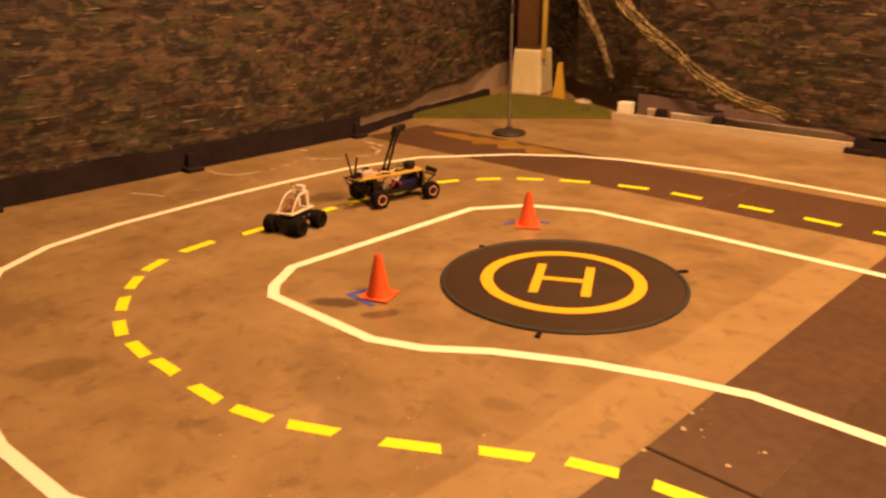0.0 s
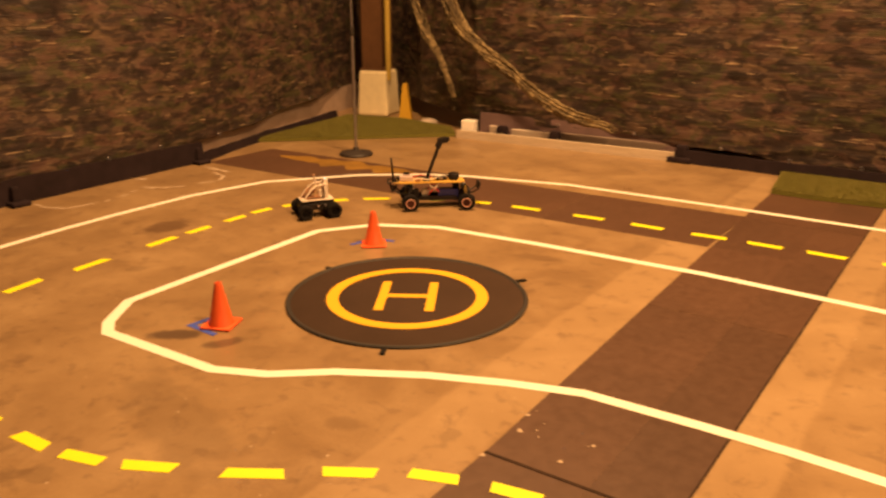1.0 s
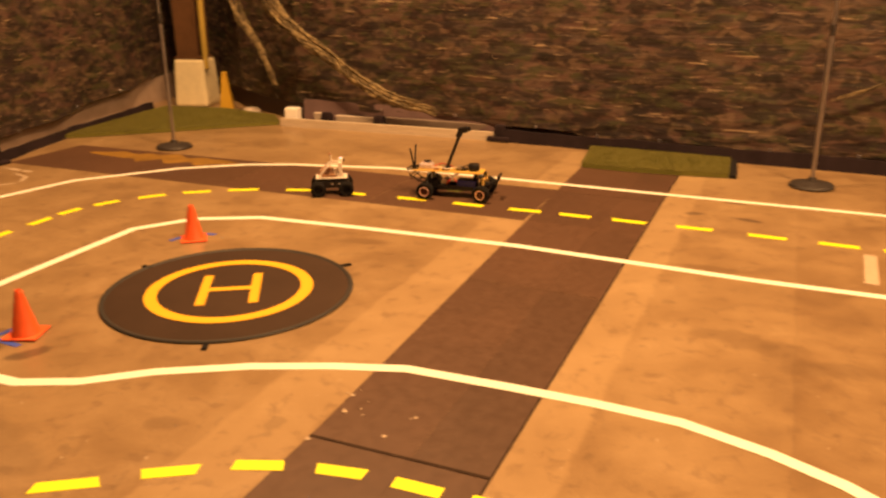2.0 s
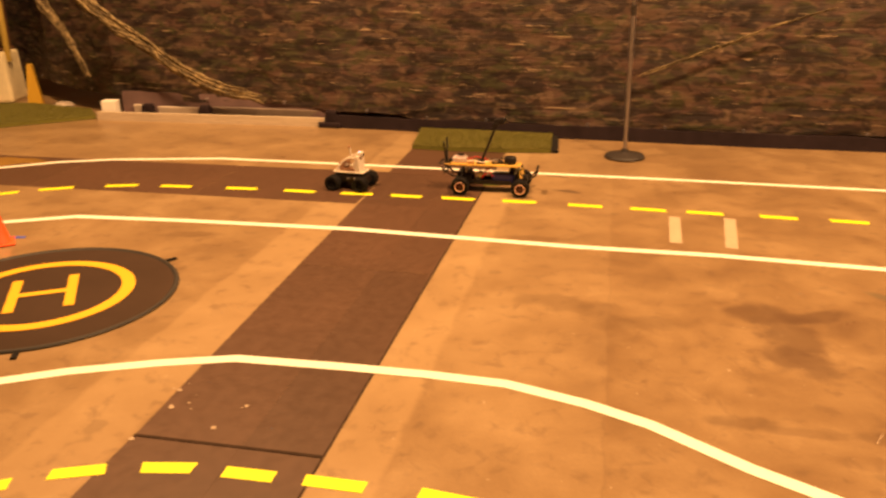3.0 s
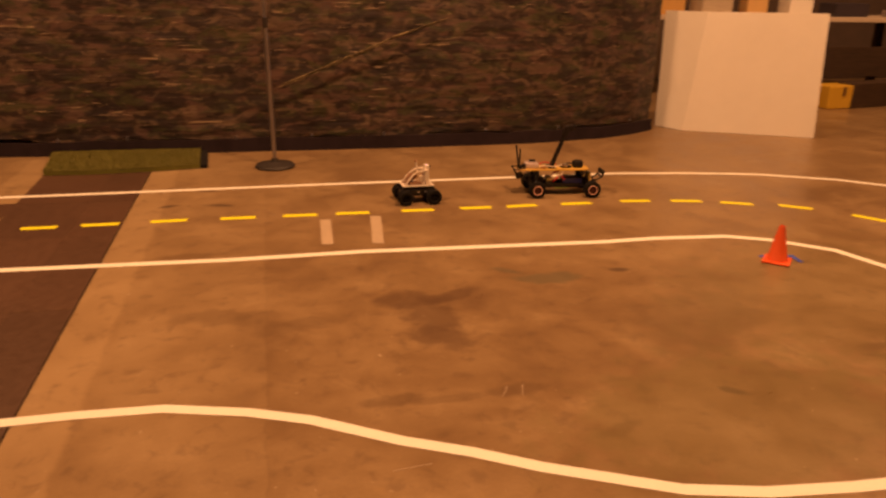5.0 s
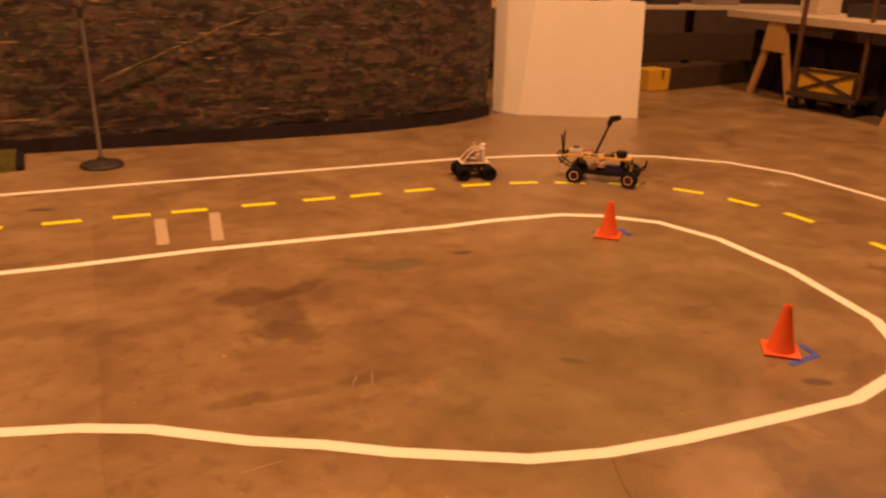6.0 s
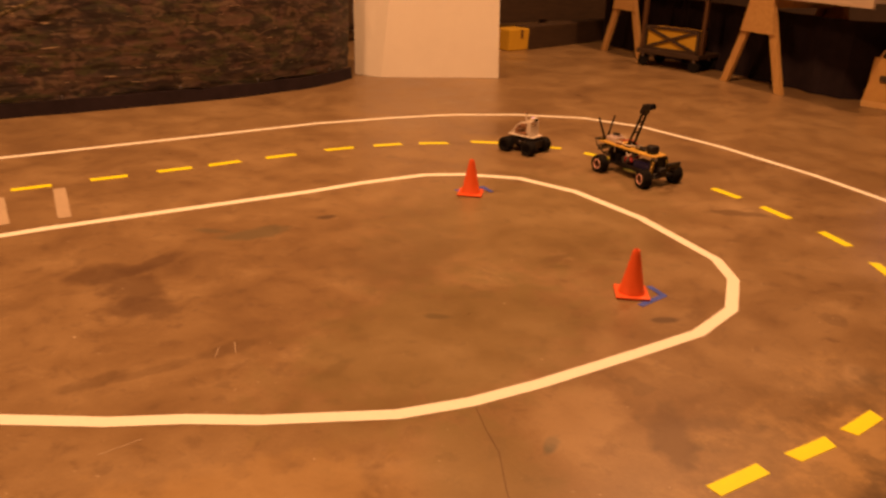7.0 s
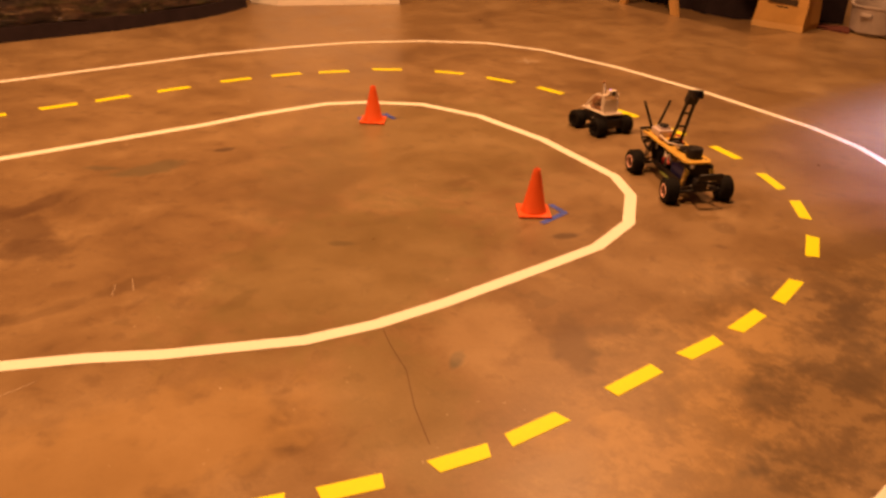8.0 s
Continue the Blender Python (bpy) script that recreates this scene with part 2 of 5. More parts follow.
FLOOR = concrete_floor()
STEEL_COVER = plates("dark_trench_cover", (0.080, 0.040, 0.023), 0.5, 0, 0.24, 20, 0.15, 0, 1.4)
WHITE_TAPE = plain("white_cloth_tape", (0.86, 0.84, 0.76), 0.6, 0, 0.06, 60, 0.1)
OLD_TAPE = plain("dirty_masking_tape", (0.43, 0.335, 0.24), 0.7, 0, 0.15, 40, 0.1)
YELLOW_TAPE = plain("yellow_cloth_tape", (0.87, 0.82, 0.006), 0.5, 0, 0.06, 60, 0.1)
BLUE_TAPE = plain("blue_painters_tape", (0.045, 0.085, 0.50), 0.6, 0, 0.1, 40, 0.05)
CONE_ORANGE = plain("orange_soft_plastic", (0.80, 0.118, 0.026), 0.45, 0, 0.08, 25, 0.05)
PAD_CLOTH = plain("black_nylon_cloth", (0.048, 0.029, 0.020), 0.85, 0, 0.25, 90, 0.2, gloss=0.15)
PAD_EDGE = plain("black_binding", (0.025, 0.02, 0.017), 0.7)
SEAM = plain("dirty_rubber_seam", (0.040, 0.024, 0.016), 0.85, 0, 0.3, 30, 0.2, gloss=0.15)
PAD_YELLOW = plain("orange_yellow_print", (0.80, 0.42, 0.004), 0.65, 0, 0.06, 80, 0.1)
TUB_METAL = plain("pale_galvanised_metal", (0.46, 0.40, 0.38), 0.5, 0.2, 0.2, 14, 0.2)
RED_SHADE = plain("dark_red_shade", (0.085, 0.016, 0.010), 0.85, 0, 0.2, 20, 0.3)
NET_CLOTH = camo("camouflage_cloth")
NET_FOLD = frayed("frayed_net_hem", (0.36, 0.27, 0.13), (0.070, 0.050, 0.026))
# for black parts, and for strips and a sheet that stand in for shade
BLACK_AND_SHADE = plain("black_parts_and_shade", (0.022, 0.0145, 0.018), 0.9, 0, 0.4, 14, 0.3, gloss=0.12)
WHITE_WALL = plain("white_painted_block", (0.55, 0.47, 0.40), 0.8, 0, 0.18, 12, 0.2)
LOW_WALL = plain("greyed_pink_block", (0.36, 0.27, 0.22), 0.85, 0, 0.25, 9, 0.2)
PURPLE_TARP = plain("purple_grey_tarpaulin", (0.15, 0.095, 0.10), 0.8, 0, 0.3, 9, 0.3)
GREY_BOARD = plain("grey_weathered_board", (0.20, 0.155, 0.13), 0.85, 0, 0.2, 12, 0.2)
COLUMN_BASE = plain("pale_concrete", (0.70, 0.61, 0.40), 0.85, 0, 0.14, 16, 0.3)
RUSTY = plain("brown_painted_steel", (0.11, 0.052, 0.022), 0.55, 0.1, 0.3, 18, 0.2)
PIPE_YELLOW = plain("yellowed_pipe_paint", (0.42, 0.30, 0.06), 0.5, 0, 0.15)
WEDGE_YELLOW = plain("yellow_plastic", (0.60, 0.36, 0.03), 0.5, 0, 0.1)
TURF_BASE = plain("turf_backing", (0.135, 0.128, 0.020), 0.95, 0, 0.25, 60, 0.4)
TURF_BLADE = leafy("green_turf_blade", [(0.1, (0.11, 0.11, 0.014)), (0.5, (0.165, 0.152, 0.026)), (0.95, (0.225, 0.195, 0.042))])
POLE_METAL = plain("brushed_steel", (0.42, 0.40, 0.42), 0.35, 0.9, 0.15, 40, 0.05)
POLE_BASE = plain("black_cast_iron", (0.035, 0.028, 0.026), 0.55, 0.2, 0.3)
PANEL_WHITE = plain("white_foam_board", (0.91, 0.87, 0.81), 0.5, 0, 0.03, 8, 0.03)
BOARD_PALE = wooden("pale_board", (0.45, 0.36, 0.26), (0.62, 0.52, 0.40))
PINE = wooden("pine_lumber", (0.48, 0.27, 0.085), (0.66, 0.41, 0.16), 0.6, (8, 8, 1))
PLY = wooden("varnished_plywood", (0.60, 0.36, 0.065), (0.76, 0.49, 0.10), 0.4, (3, 26, 26))
DARK_WOOD = wooden("dark_timber", (0.028, 0.015, 0.009), (0.065, 0.036, 0.019))
TABLE_TOP = wooden("worktable_top", (0.50, 0.40, 0.30), (0.66, 0.54, 0.42), 0.6, (10, 1, 10))
HALL_WALL = plain("hall_wall_paint", (0.09, 0.058, 0.042), 0.9, 0, 0.2, 5, 0.2)
HALL_CEIL = plain("dark_ceiling", (0.16, 0.12, 0.09), 0.95, 0, 0.2, 4, 0.1)
KRAFT = plain("brown_kraft_paper", (0.54, 0.31, 0.095), 0.8, 0, 0.1, 20, 0.25)
KRAFT_PALE = plain("bright_paper_fold", (0.66, 0.42, 0.17), 0.8, 0, 0.08, 20, 0.2)
INK = plain("faded_black_ink", (0.055, 0.035, 0.018), 0.8, 0, 0.1)
ROPE = plain("twisted_paper_handle", (0.56, 0.34, 0.13), 0.8, 0, 0.15, 60, 0.4)
DULL_METAL = plain("dull_grey_metal", (0.34, 0.28, 0.27), 0.5, 0.4, 0.2)
DARK_CLOTH = plain("dark_blue_cloth", (0.035, 0.025, 0.035), 0.9)
RUBBER = plain("black_rubber", (0.009, 0.0075, 0.0075), 0.85, 0, 0.3, 40, 0.3, gloss=0.2)
BLACK_PLASTIC = plain("black_plastic", (0.012, 0.009, 0.009), 0.45, 0, 0.2, 40, 0.05, gloss=0.35)
RIM_ORANGE = plain("orange_anodised_ring", (0.90, 0.54, 0.43), 0.4, 0.2, 0.1)
RIM_DARK = plain("dark_wheel_face", (0.075, 0.014, 0.010), 0.5, 0.1, 0.2)
WHITE_PLASTIC = plain("white_printed_plastic", (0.78, 0.70, 0.62), 0.5, 0, 0.05, 60, 0.05)
SILVER = plain("silver_metal_case", (0.55, 0.52, 0.50), 0.3, 0.8, 0.15)
PALE_CASE = plain("pale_metal_case", (0.66, 0.56, 0.56), 0.4, 0.25, 0.12)
BLUE_PACK = plain("blue_battery_wrap", (0.022, 0.022, 0.12), 0.35, 0, 0.2)
GREEN_GLINT = plain("green_glint_plate", (0.20, 0.24, 0.06), 0.5, 0, 0.2)
RED_WIRE = plain("red_wire", (0.50, 0.035, 0.03), 0.45)
COPPER = plain("orange_wire_bundle", (0.36, 0.19, 0.10), 0.5, 0, 0.3, 60, 0.4)
GOLD = plain("gold_spring", (0.55, 0.36, 0.08), 0.35, 0.6)
LENS = plain("dark_glass_lens", (0.01, 0.01, 0.015), 0.1, 0, 0.1, 20, 0.0)
LED, _nt, _b = mat_nodes("violet_light_diode", 0.3)
_b.inputs["Base Color"].default_value = (0.5, 0.4, 0.9, 1)
_b.inputs["Emission Color"].default_value = (0.55, 0.35, 1.0, 1)
_b.inputs["Emission Strength"].default_value = 1.2


# ---- mesh helpers ----
def part(name, bm, material, parent=None, label=""):
    me = bpy.data.meshes.new(name)
    bm.to_mesh(me)
    bm.free()
    for m in material if isinstance(material, (list, tuple)) else [material]:
        me.materials.append(m)
    ob = new(name, me)
    if parent:
        ob.parent = parent
    if label:
        ob["label"] = label
    return ob


def smooth(ob, angle=40):
    for p in ob.data.polygons:
        p.use_smooth = True
    ob.data.set_sharp_from_angle(angle=radians(angle))
    return ob


def box(size, at=(0, 0, 0), rot=(0, 0, 0), bevel=0.0, bm=None, taper=1.0):
    bm = bm or bmesh.new()
    made = bmesh.ops.create_cube(bm, size=1.0)["verts"]
    for v in made:
        k = taper if v.co.z > 0 else 1.0
        v.co = Vector((v.co.x * size[0] * k, v.co.y * size[1] * k, v.co.z * size[2]))
    if bevel:
        edges = list({e for v in made for e in v.link_edges})
        made = bmesh.ops.bevel(bm, geom=edges, offset=bevel, segments=2, affect="EDGES", profile=0.6)["verts"]
    bmesh.ops.transform(bm, matrix=pose(*at, *rot), verts=made)
    return bm


def rod(p, q, r, bm=None, r2=None, seg=12):
    bm = bm or bmesh.new()
    p, q = Vector(p), Vector(q)
    made = bmesh.ops.create_cone(bm, cap_ends=True, segments=seg, radius1=r, radius2=r if r2 is None else r2, depth=(q - p).length)["verts"]
    bmesh.ops.transform(bm, matrix=Matrix.Translation((p + q) / 2) @ (q - p).to_track_quat("Z", "Y").to_matrix().to_4x4(), verts=made)
    return bm


def lathe(profile, seg=32, bm=None, axis="Z", caps=True):
    """Turns a profile of (radius, height) round an axis."""
    bm = bm or bmesh.new()
    rings = []
    for r, h in profile:
        ring = []
        for i in range(seg):
            a = 2 * math.pi * i / seg
            p = (r * math.cos(a), r * math.sin(a), h) if axis == "Z" else (r * math.cos(a), h, -r * math.sin(a))
            ring.append(bm.verts.new(p))
        rings.append(ring)
    for a, b in zip(rings, rings[1:]):
        for i in range(seg):
            bm.faces.new((a[i], a[(i + 1) % seg], b[(i + 1) % seg], b[i]))
    for ring, flip in ((rings[0], True), (rings[-1], False)):
        if caps and (ring[0].co - ring[1].co).length > 1e-6:
            bm.faces.new(ring[::-1] if flip else ring)
    return bm


def tube(points, r, bm=None, seg=8):
    bm = bm or bmesh.new()
    pts = [Vector(p) for p in points]
    rings = []
    for i, p in enumerate(pts):
        d = (pts[min(i + 1, len(pts) - 1)] - pts[max(i - 1, 0)]).normalized()
        side = d.orthogonal() if abs(d.z) > 0.99 else d.cross(Vector((0, 0, 1)))
        side.normalize()
        up = side.cross(d)
        rings.append([bm.verts.new(p + r * (math.cos(a) * side + math.sin(a) * up)) for a in (2 * math.pi * k / seg for k in range(seg))])
    for a, b in zip(rings, rings[1:]):
        for i in range(seg):
            bm.faces.new((a[i], a[(i + 1) % seg], b[(i + 1) % seg], b[i]))
    bm.faces.new(rings[0][::-1])
    bm.faces.new(rings[-1])
    return bm


def along(points, s):
    """A place and the way at the distance s along a line of points."""
    for (ax, ay), (bx, by) in zip(points, points[1:]):
        d = math.hypot(bx - ax, by - ay)
        if s <= d or (bx, by) == points[-1]:
            k = s / d
            return Vector((ax + k * (bx - ax), ay + k * (by - ay), 0)), Vector(((bx - ax) / d, (by - ay) / d, 0))
        s -= d


def length(points):
    return sum(math.hypot(b[0] - a[0], b[1] - a[1]) for a, b in zip(points, points[1:]))


def prism(outline, z0, z1, bm=None):
    bm = bm or bmesh.new()
    lo, hi = [bm.verts.new((x, y, z0)) for x, y in outline], [bm.verts.new((x, y, z1)) for x, y in outline]
    bm.faces.new(lo[::-1])
    bm.faces.new(hi)
    n = len(outline)
    for i in range(n):
        bm.faces.new((lo[i], lo[(i + 1) % n], hi[(i + 1) % n], hi[i]))
    bmesh.ops.recalc_face_normals(bm, faces=bm.faces[:])
    return bm


def ribbon(points, width, z0, z1, closed=False):
    """A mitred band of tape, laid in straight lengths."""
    bm = bmesh.new()
    pts = [Vector((x, y)) for x, y in points]
    n = len(pts)
    rows = []
    for i, p in enumerate(pts):
        a = pts[i - 1] if closed or i else p
        b = pts[(i + 1) % n] if closed or i < n - 1 else p
        d1, d2 = (p - a).normalized() if a != p else None, (b - p).normalized() if b != p else None
        d1, d2 = d1 or d2, d2 or d1
        m = (d1 + d2).normalized()
        k = width / 2 / max(0.5, m.dot(d1))
        nrm = Vector((-m.y, m.x)) * k
        rows.append([bm.verts.new((*(p + s * nrm), z)) for s, z in ((1, z0), (1, z1), (-1, z1), (-1, z0))])
    for i in range(n if closed else n - 1):
        a, b = rows[i], rows[(i + 1) % n]
        for k in range(4):
            bm.faces.new((a[k], a[(k + 1) % 4], b[(k + 1) % 4], b[k]))
    if not closed:
        bm.faces.new(rows[0])
        bm.faces.new(rows[-1][::-1])
    bmesh.ops.recalc_face_normals(bm, faces=bm.faces[:])
    return bm


def empty(name, m, label, category, group=""):
    ob = new(name)
    ob.empty_display_size = 0.1
    ob.matrix_basis = m
    return tagged(ob, label, category, group)


def place(ob, m):
    ob.matrix_basis = m
    return ob


# ---- hall: floor, walls, ceiling ----
X0, X1, Y0, Y1, TOP = -6.6, 14.0, -7.0, 10.4, 8.2
tagged(part("floor", box((X1 - X0 + 0.4, Y1 - Y0 + 0.4, 0.2), ((X0 + X1) / 2, (Y0 + Y1) / 2, -0.1)), FLOOR), "worn and oil-stained bare concrete hall floor", "floor", kind="structure")
tagged(part("ceiling", box((X1 - X0 + 0.4, Y1 - Y0 + 0.4, 0.2), ((X0 + X1) / 2, (Y0 + Y1) / 2, TOP + 0.1)), HALL_CEIL), "dark hall ceiling", "ceiling", kind="structure")
for nm, size, at in (("wall_west", (0.2, Y1 - Y0 + 0.4, TOP), (X0 - 0.1, (Y0 + Y1) / 2, TOP / 2)), ("wall_south", (X1 - X0, 0.2, TOP), ((X0 + X1) / 2, Y0 - 0.1, TOP / 2)),
                     ("wall_north", (X1 - X0, 0.2, TOP), ((X0 + X1) / 2, Y1 + 0.1, TOP / 2))):
    tagged(part(nm, box(size, at), HALL_WALL), "plain dull brown hall wall", "wall", kind="structure")
wall = bmesh.new()
for y0, y1, z0, z1 in ((Y0 - 0.2, -0.5, 0, TOP), (1.3, Y1 + 0.2, 0, TOP), (-0.5, 1.3, 0, 4.1), (-0.5, 1.3, 5.9, TOP)):
    box((0.2, y1 - y0, z1 - z0), (X1 + 0.1, (y0 + y1) / 2, (z0 + z1) / 2), bm=wall)
tagged(part("wall_east", wall, HALL_WALL), "plain dull brown hall wall with a high window", "wall", kind="structure")
frame_bm = bmesh.new()
for y0, y1, z0, z1 in ((-0.5, -0.44, 4.1, 5.9), (1.24, 1.3, 4.1, 5.9), (-0.44, 1.24, 4.1, 4.16), (-0.44, 1.24, 5.84, 5.9)):
    box((0.24, y1 - y0, z1 - z0), (X1 + 0.1, (y0 + y1) / 2, (z0 + z1) / 2), bm=frame_bm)
tagged(part("window_1", frame_bm, DULL_METAL), "grey metal frame of a high hall window", "window", kind="structure")
daylight = lamp("window_daylight", (X1 + 0.16, 0.4, 5.0), (6.55, 0.98, 0), 0.6, 90, (0.30, 0.46, 1.0))
daylight.data.spread = radians(13)

# ---- trench covers let into the floor ----
cover = tagged(new("trench_cover"), "dark brown steel trench covers set flush in the concrete", "trench cover", kind="structure")
LANE_X1 = -0.187
ys = [-2.6, -0.4, 1.843, 3.30, 4.31, 5.02, 6.5]


def lane_edge(y):
    """The covers' far edge in x, which slants away from the straight one."""
    return -0.787 - 0.030 * max(0.0, y - 1.84) + 0.004 * max(0.0, y - 3.8)


for i, (a, b) in enumerate(zip(ys, ys[1:])):
    for c0, c1, d in ((lane_edge(a), lane_edge(b), -0.44), (-0.44, -0.44, LANE_X1)):
        top = 0.0005 + 0.0004 * (i % 2)
        part("cover_plate", prism([(c0 + 0.0003, a + 0.001), (d - 0.0003, a + 0.001), (d - 0.0003, b - 0.001), (c1 + 0.0003, b - 0.001)], -0.010, top), STEEL_COVER, cover)
xs = [-4.98, -3.95, -3.05, -1.92, -0.872]
for i, (a, b) in enumerate(zip(xs, xs[1:])):
    near, far = (4.30 + 0.036 * (a + 0.86), 4.30 + 0.036 * (b + 0.86)), (5.05 + 0.045 * (a + 0.9), 5.05 + 0.045 * (b + 0.9))
    part("cover_plate", prism([(a + 0.0015, near[0]), (b - 0.0015, near[1]), (b - 0.0015, far[1]), (a + 0.0015, far[0])], -0.010, 0.0005 + 0.0003 * (i % 2)), STEEL_COVER, cover)
part("cover_frame", ribbon([(LANE_X1 + 0.004, -2.6), (LANE_X1 + 0.004, 6.5)], 0.008, -0.01, 0.0012), SEAM, cover)
part("cover_seam", box((0.6, 0.012, 0.006), (-0.487, 1.845, 0.0005), (0, 0, 1.2), 0.001), SEAM, cover, "dark rubber seam")
chips = bmesh.new()
rnd = random.Random(4)
for k in range(12):
    x, y, s = rnd.gauss(-0.72, 0.09), rnd.gauss(2.0, 0.09), rnd.uniform(0.003, 0.010)
    prism([(x + s * math.cos(a) * rnd.uniform(0.6, 1.2), y + s * math.sin(a) * rnd.uniform(0.6, 1.2)) for a in (i * 1.0472 for i in range(6))], 0.0005, 0.0020, chips)
tagged(part("paint_spots", chips, OLD_TAPE), "small dried white paint drops on the dark cover", "paint spots", kind="stuff")
upper, lower = [], []
for k in range(41):
    u = k / 40
    w = 0.11 * math.sin(math.pi * u) ** 0.6
    x, y = -4.70 + 1.45 * u, 4.69 + 0.12 * u
    upper.append((x, y + w * (1.0 + 1.1 * noise.noise(Vector((u * 9, 2.0, 0))))))
    lower.append((x, y - w * (1.0 + 1.1 * noise.noise(Vector((u * 11, 7.0, 0)))) - 0.002))
tagged(part("paint_stain", prism(lower + upper[::-1], 0.0008, 0.0014), plain("worn_yellow_paint", (0.205, 0.108, 0.012), 0.7, 0, 0.45, 7)), "worn dull yellow paint stain on the cover", "floor stain", kind="structure")


def worn_mark(points, width, seed):
    """A pale mark whose width comes and goes, with worn ends."""
    total, left, right = length(points), [], []
    n = max(8, int(total / 0.02))
    for k in range(n + 1):
        p, w = along(points, total * k / n)
        q = Vector((-w.y, w.x, 0))
        h = 0.5 * width * min(1.0, 0.15 + 5 * min(k, n - k) / n) * (0.75 + 0.7 * noise.noise(Vector((k * 0.31, seed, 0))))
        off = 0.012 * noise.noise(Vector((k * 0.23, seed + 4, 0)))
        left.append(tuple((p + q * (off + max(0.003, h)))[:2]))
        right.append(tuple((p + q * (off - max(0.003, h)))[:2]))
    return prism(right + left[::-1], 0.0006, 0.0014)


for seed, (width, pts) in enumerate((
        (0.030, [(-4.86, 2.602), (-4.707, 2.604), (-4.57, 2.662), (-4.555, 2.774), (-4.54, 2.878)]), (0.024, [(-4.53, 2.91), (-4.515, 2.968)]),
        (0.018, [(-4.55, 3.056), (-4.58, 3.13)]), (0.018, [(-4.60, 3.17), (-4.63, 3.23)]), (0.030, [(-4.687, 3.299), (-4.551, 3.373), (-4.438, 3.514)]),
        (0.020, [(-4.60, 3.30), (-4.54, 3.38)]), (0.028, [(-4.442, 3.618), (-4.386, 3.745)]), (0.035, [(-4.386, 3.76), (-4.471, 3.891), (-4.66, 3.926)]),
        (0.045, [(-4.88, 4.03), (-4.70, 4.00), (-4.54, 4.01)]), (0.040, [(-4.95, 3.43), (-4.86, 3.484)]),
        (0.028, [(-4.66, 1.95), (-4.40, 2.08)]), (0.028, [(4.88, 3.95), (5.05, 3.86)]), (0.028, [(4.93, 3.84), (5.02, 3.98)]))):
    tagged(part("chalk_mark", worn_mark(pts, width, seed * 3.7), OLD_TAPE), "faded pale mark on the concrete", "floor marking", kind="structure")

crack = ribbon([(2.03, 1.60), (1.98, 1.47), (1.945, 1.35), (1.86, 1.20), (1.80, 1.06)], 0.0025, 0.0002, 0.0009)
tagged(part("floor_crack", crack, RUSTY), "thin dark crack across the concrete", "floor crack", kind="structure")
for pts in ([(1.42, 2.262), (1.455, 2.325)], [(1.49, 2.255), (1.515, 2.335)], [(0.98, 1.90), (1.10, 1.915)]):
    tagged(part("floor_scratch", ribbon(pts, 0.0024, 0.0002, 0.0009), OLD_TAPE), "thin pale scratch in the concrete", "floor scratch", kind="structure")

# ---- track tape ----
INNER = [(0.0, 2.39), (-0.29, 2.382), (-0.70, 2.36), (-0.96, 2.27), (-1.24, 2.147), (-1.54, 1.97), (-1.735, 1.807), (-1.94, 1.712), (-2.57, 1.68), (-2.665, 1.745), (-2.808, 1.94),
         (-2.868, 3.255), (-2.675, 3.55), (-2.33, 3.73), (-1.70, 3.79), (-0.76, 3.845), (0.44, 3.815), (1.12, 3.835), (1.78, 3.81), (2.43, 3.785), (2.75, 3.797), (3.17, 3.768), (3.39, 3.668),
         (3.64, 3.45), (3.768, 3.09), (3.774, 2.59), (3.667, 2.01), (3.546, 1.818), (3.297, 1.63), (3.02, 1.558), (2.70, 1.563), (2.285, 1.577), (2.02, 1.602), (1.787, 1.658), (1.42, 1.837),
         (1.235, 1.95), (1.03, 2.052), (0.757, 2.226), (0.555, 2.31), (0.282, 2.383)]
OUTER_L = [(0.3, 1.05), (-0.6, 1.0), (-1.3, 0.7), (-1.77, 0.49), (-2.16, 0.447), (-3.0, 0.50), (-3.74, 0.91), (-3.94, 1.20), (-4.055, 1.62), (-4.145, 2.35), (-4.175, 2.80), (-4.18, 3.36), (-4.07, 3.94),
           (-3.64, 4.52), (-3.26, 4.82), (-2.93, 4.97), (-2.18, 5.165), (-1.2, 5.20), (-0.15, 5.22), (1.0, 5.25)]
OUTER_R = [(2.35, 5.26), (3.15, 5.27), (3.71, 5.20), (4.10, 5.12), (4.27, 5.07), (4.72, 4.86), (5.13, 4.53), (5.34, 4.10), (5.40, 3.40), (5.36, 2.65), (5.29, 2.24),
           (5.225, 1.85), (5.105, 1.53), (4.97, 1.32), (4.3, 0.55), (3.4, 0.28), (2.52, 0.25), (1.7, 0.42), (1.0, 0.75)]
TAPE = 0.051


def tape_line(name, points, width, label):
    """A closed line of tape, each straight length a piece of its own."""
    ob = tagged(new(name), label, "tape line")
    n = len(points)
    pts = [Vector(p) for p in points]
    corner = []
    for i in range(n):
        d1, d2 = (pts[i] - pts[i - 1]).normalized(), (pts[(i + 1) % n] - pts[i]).normalized()
        m = (d1 + d2).normalized()
        k = width / 2 / max(0.5, m.dot(d1))
        corner.append((pts[i] + Vector((-m.y, m.x)) * k, pts[i] - Vector((-m.y, m.x)) * k))
    for i in range(n):
        (a, b), (c, d) = corner[i], corner[(i + 1) % n]
        part("tape_length", prism([tuple(b), tuple(d), tuple(c), tuple(a)], 0.0003, 0.0018), WHITE_TAPE, ob)
    return ob


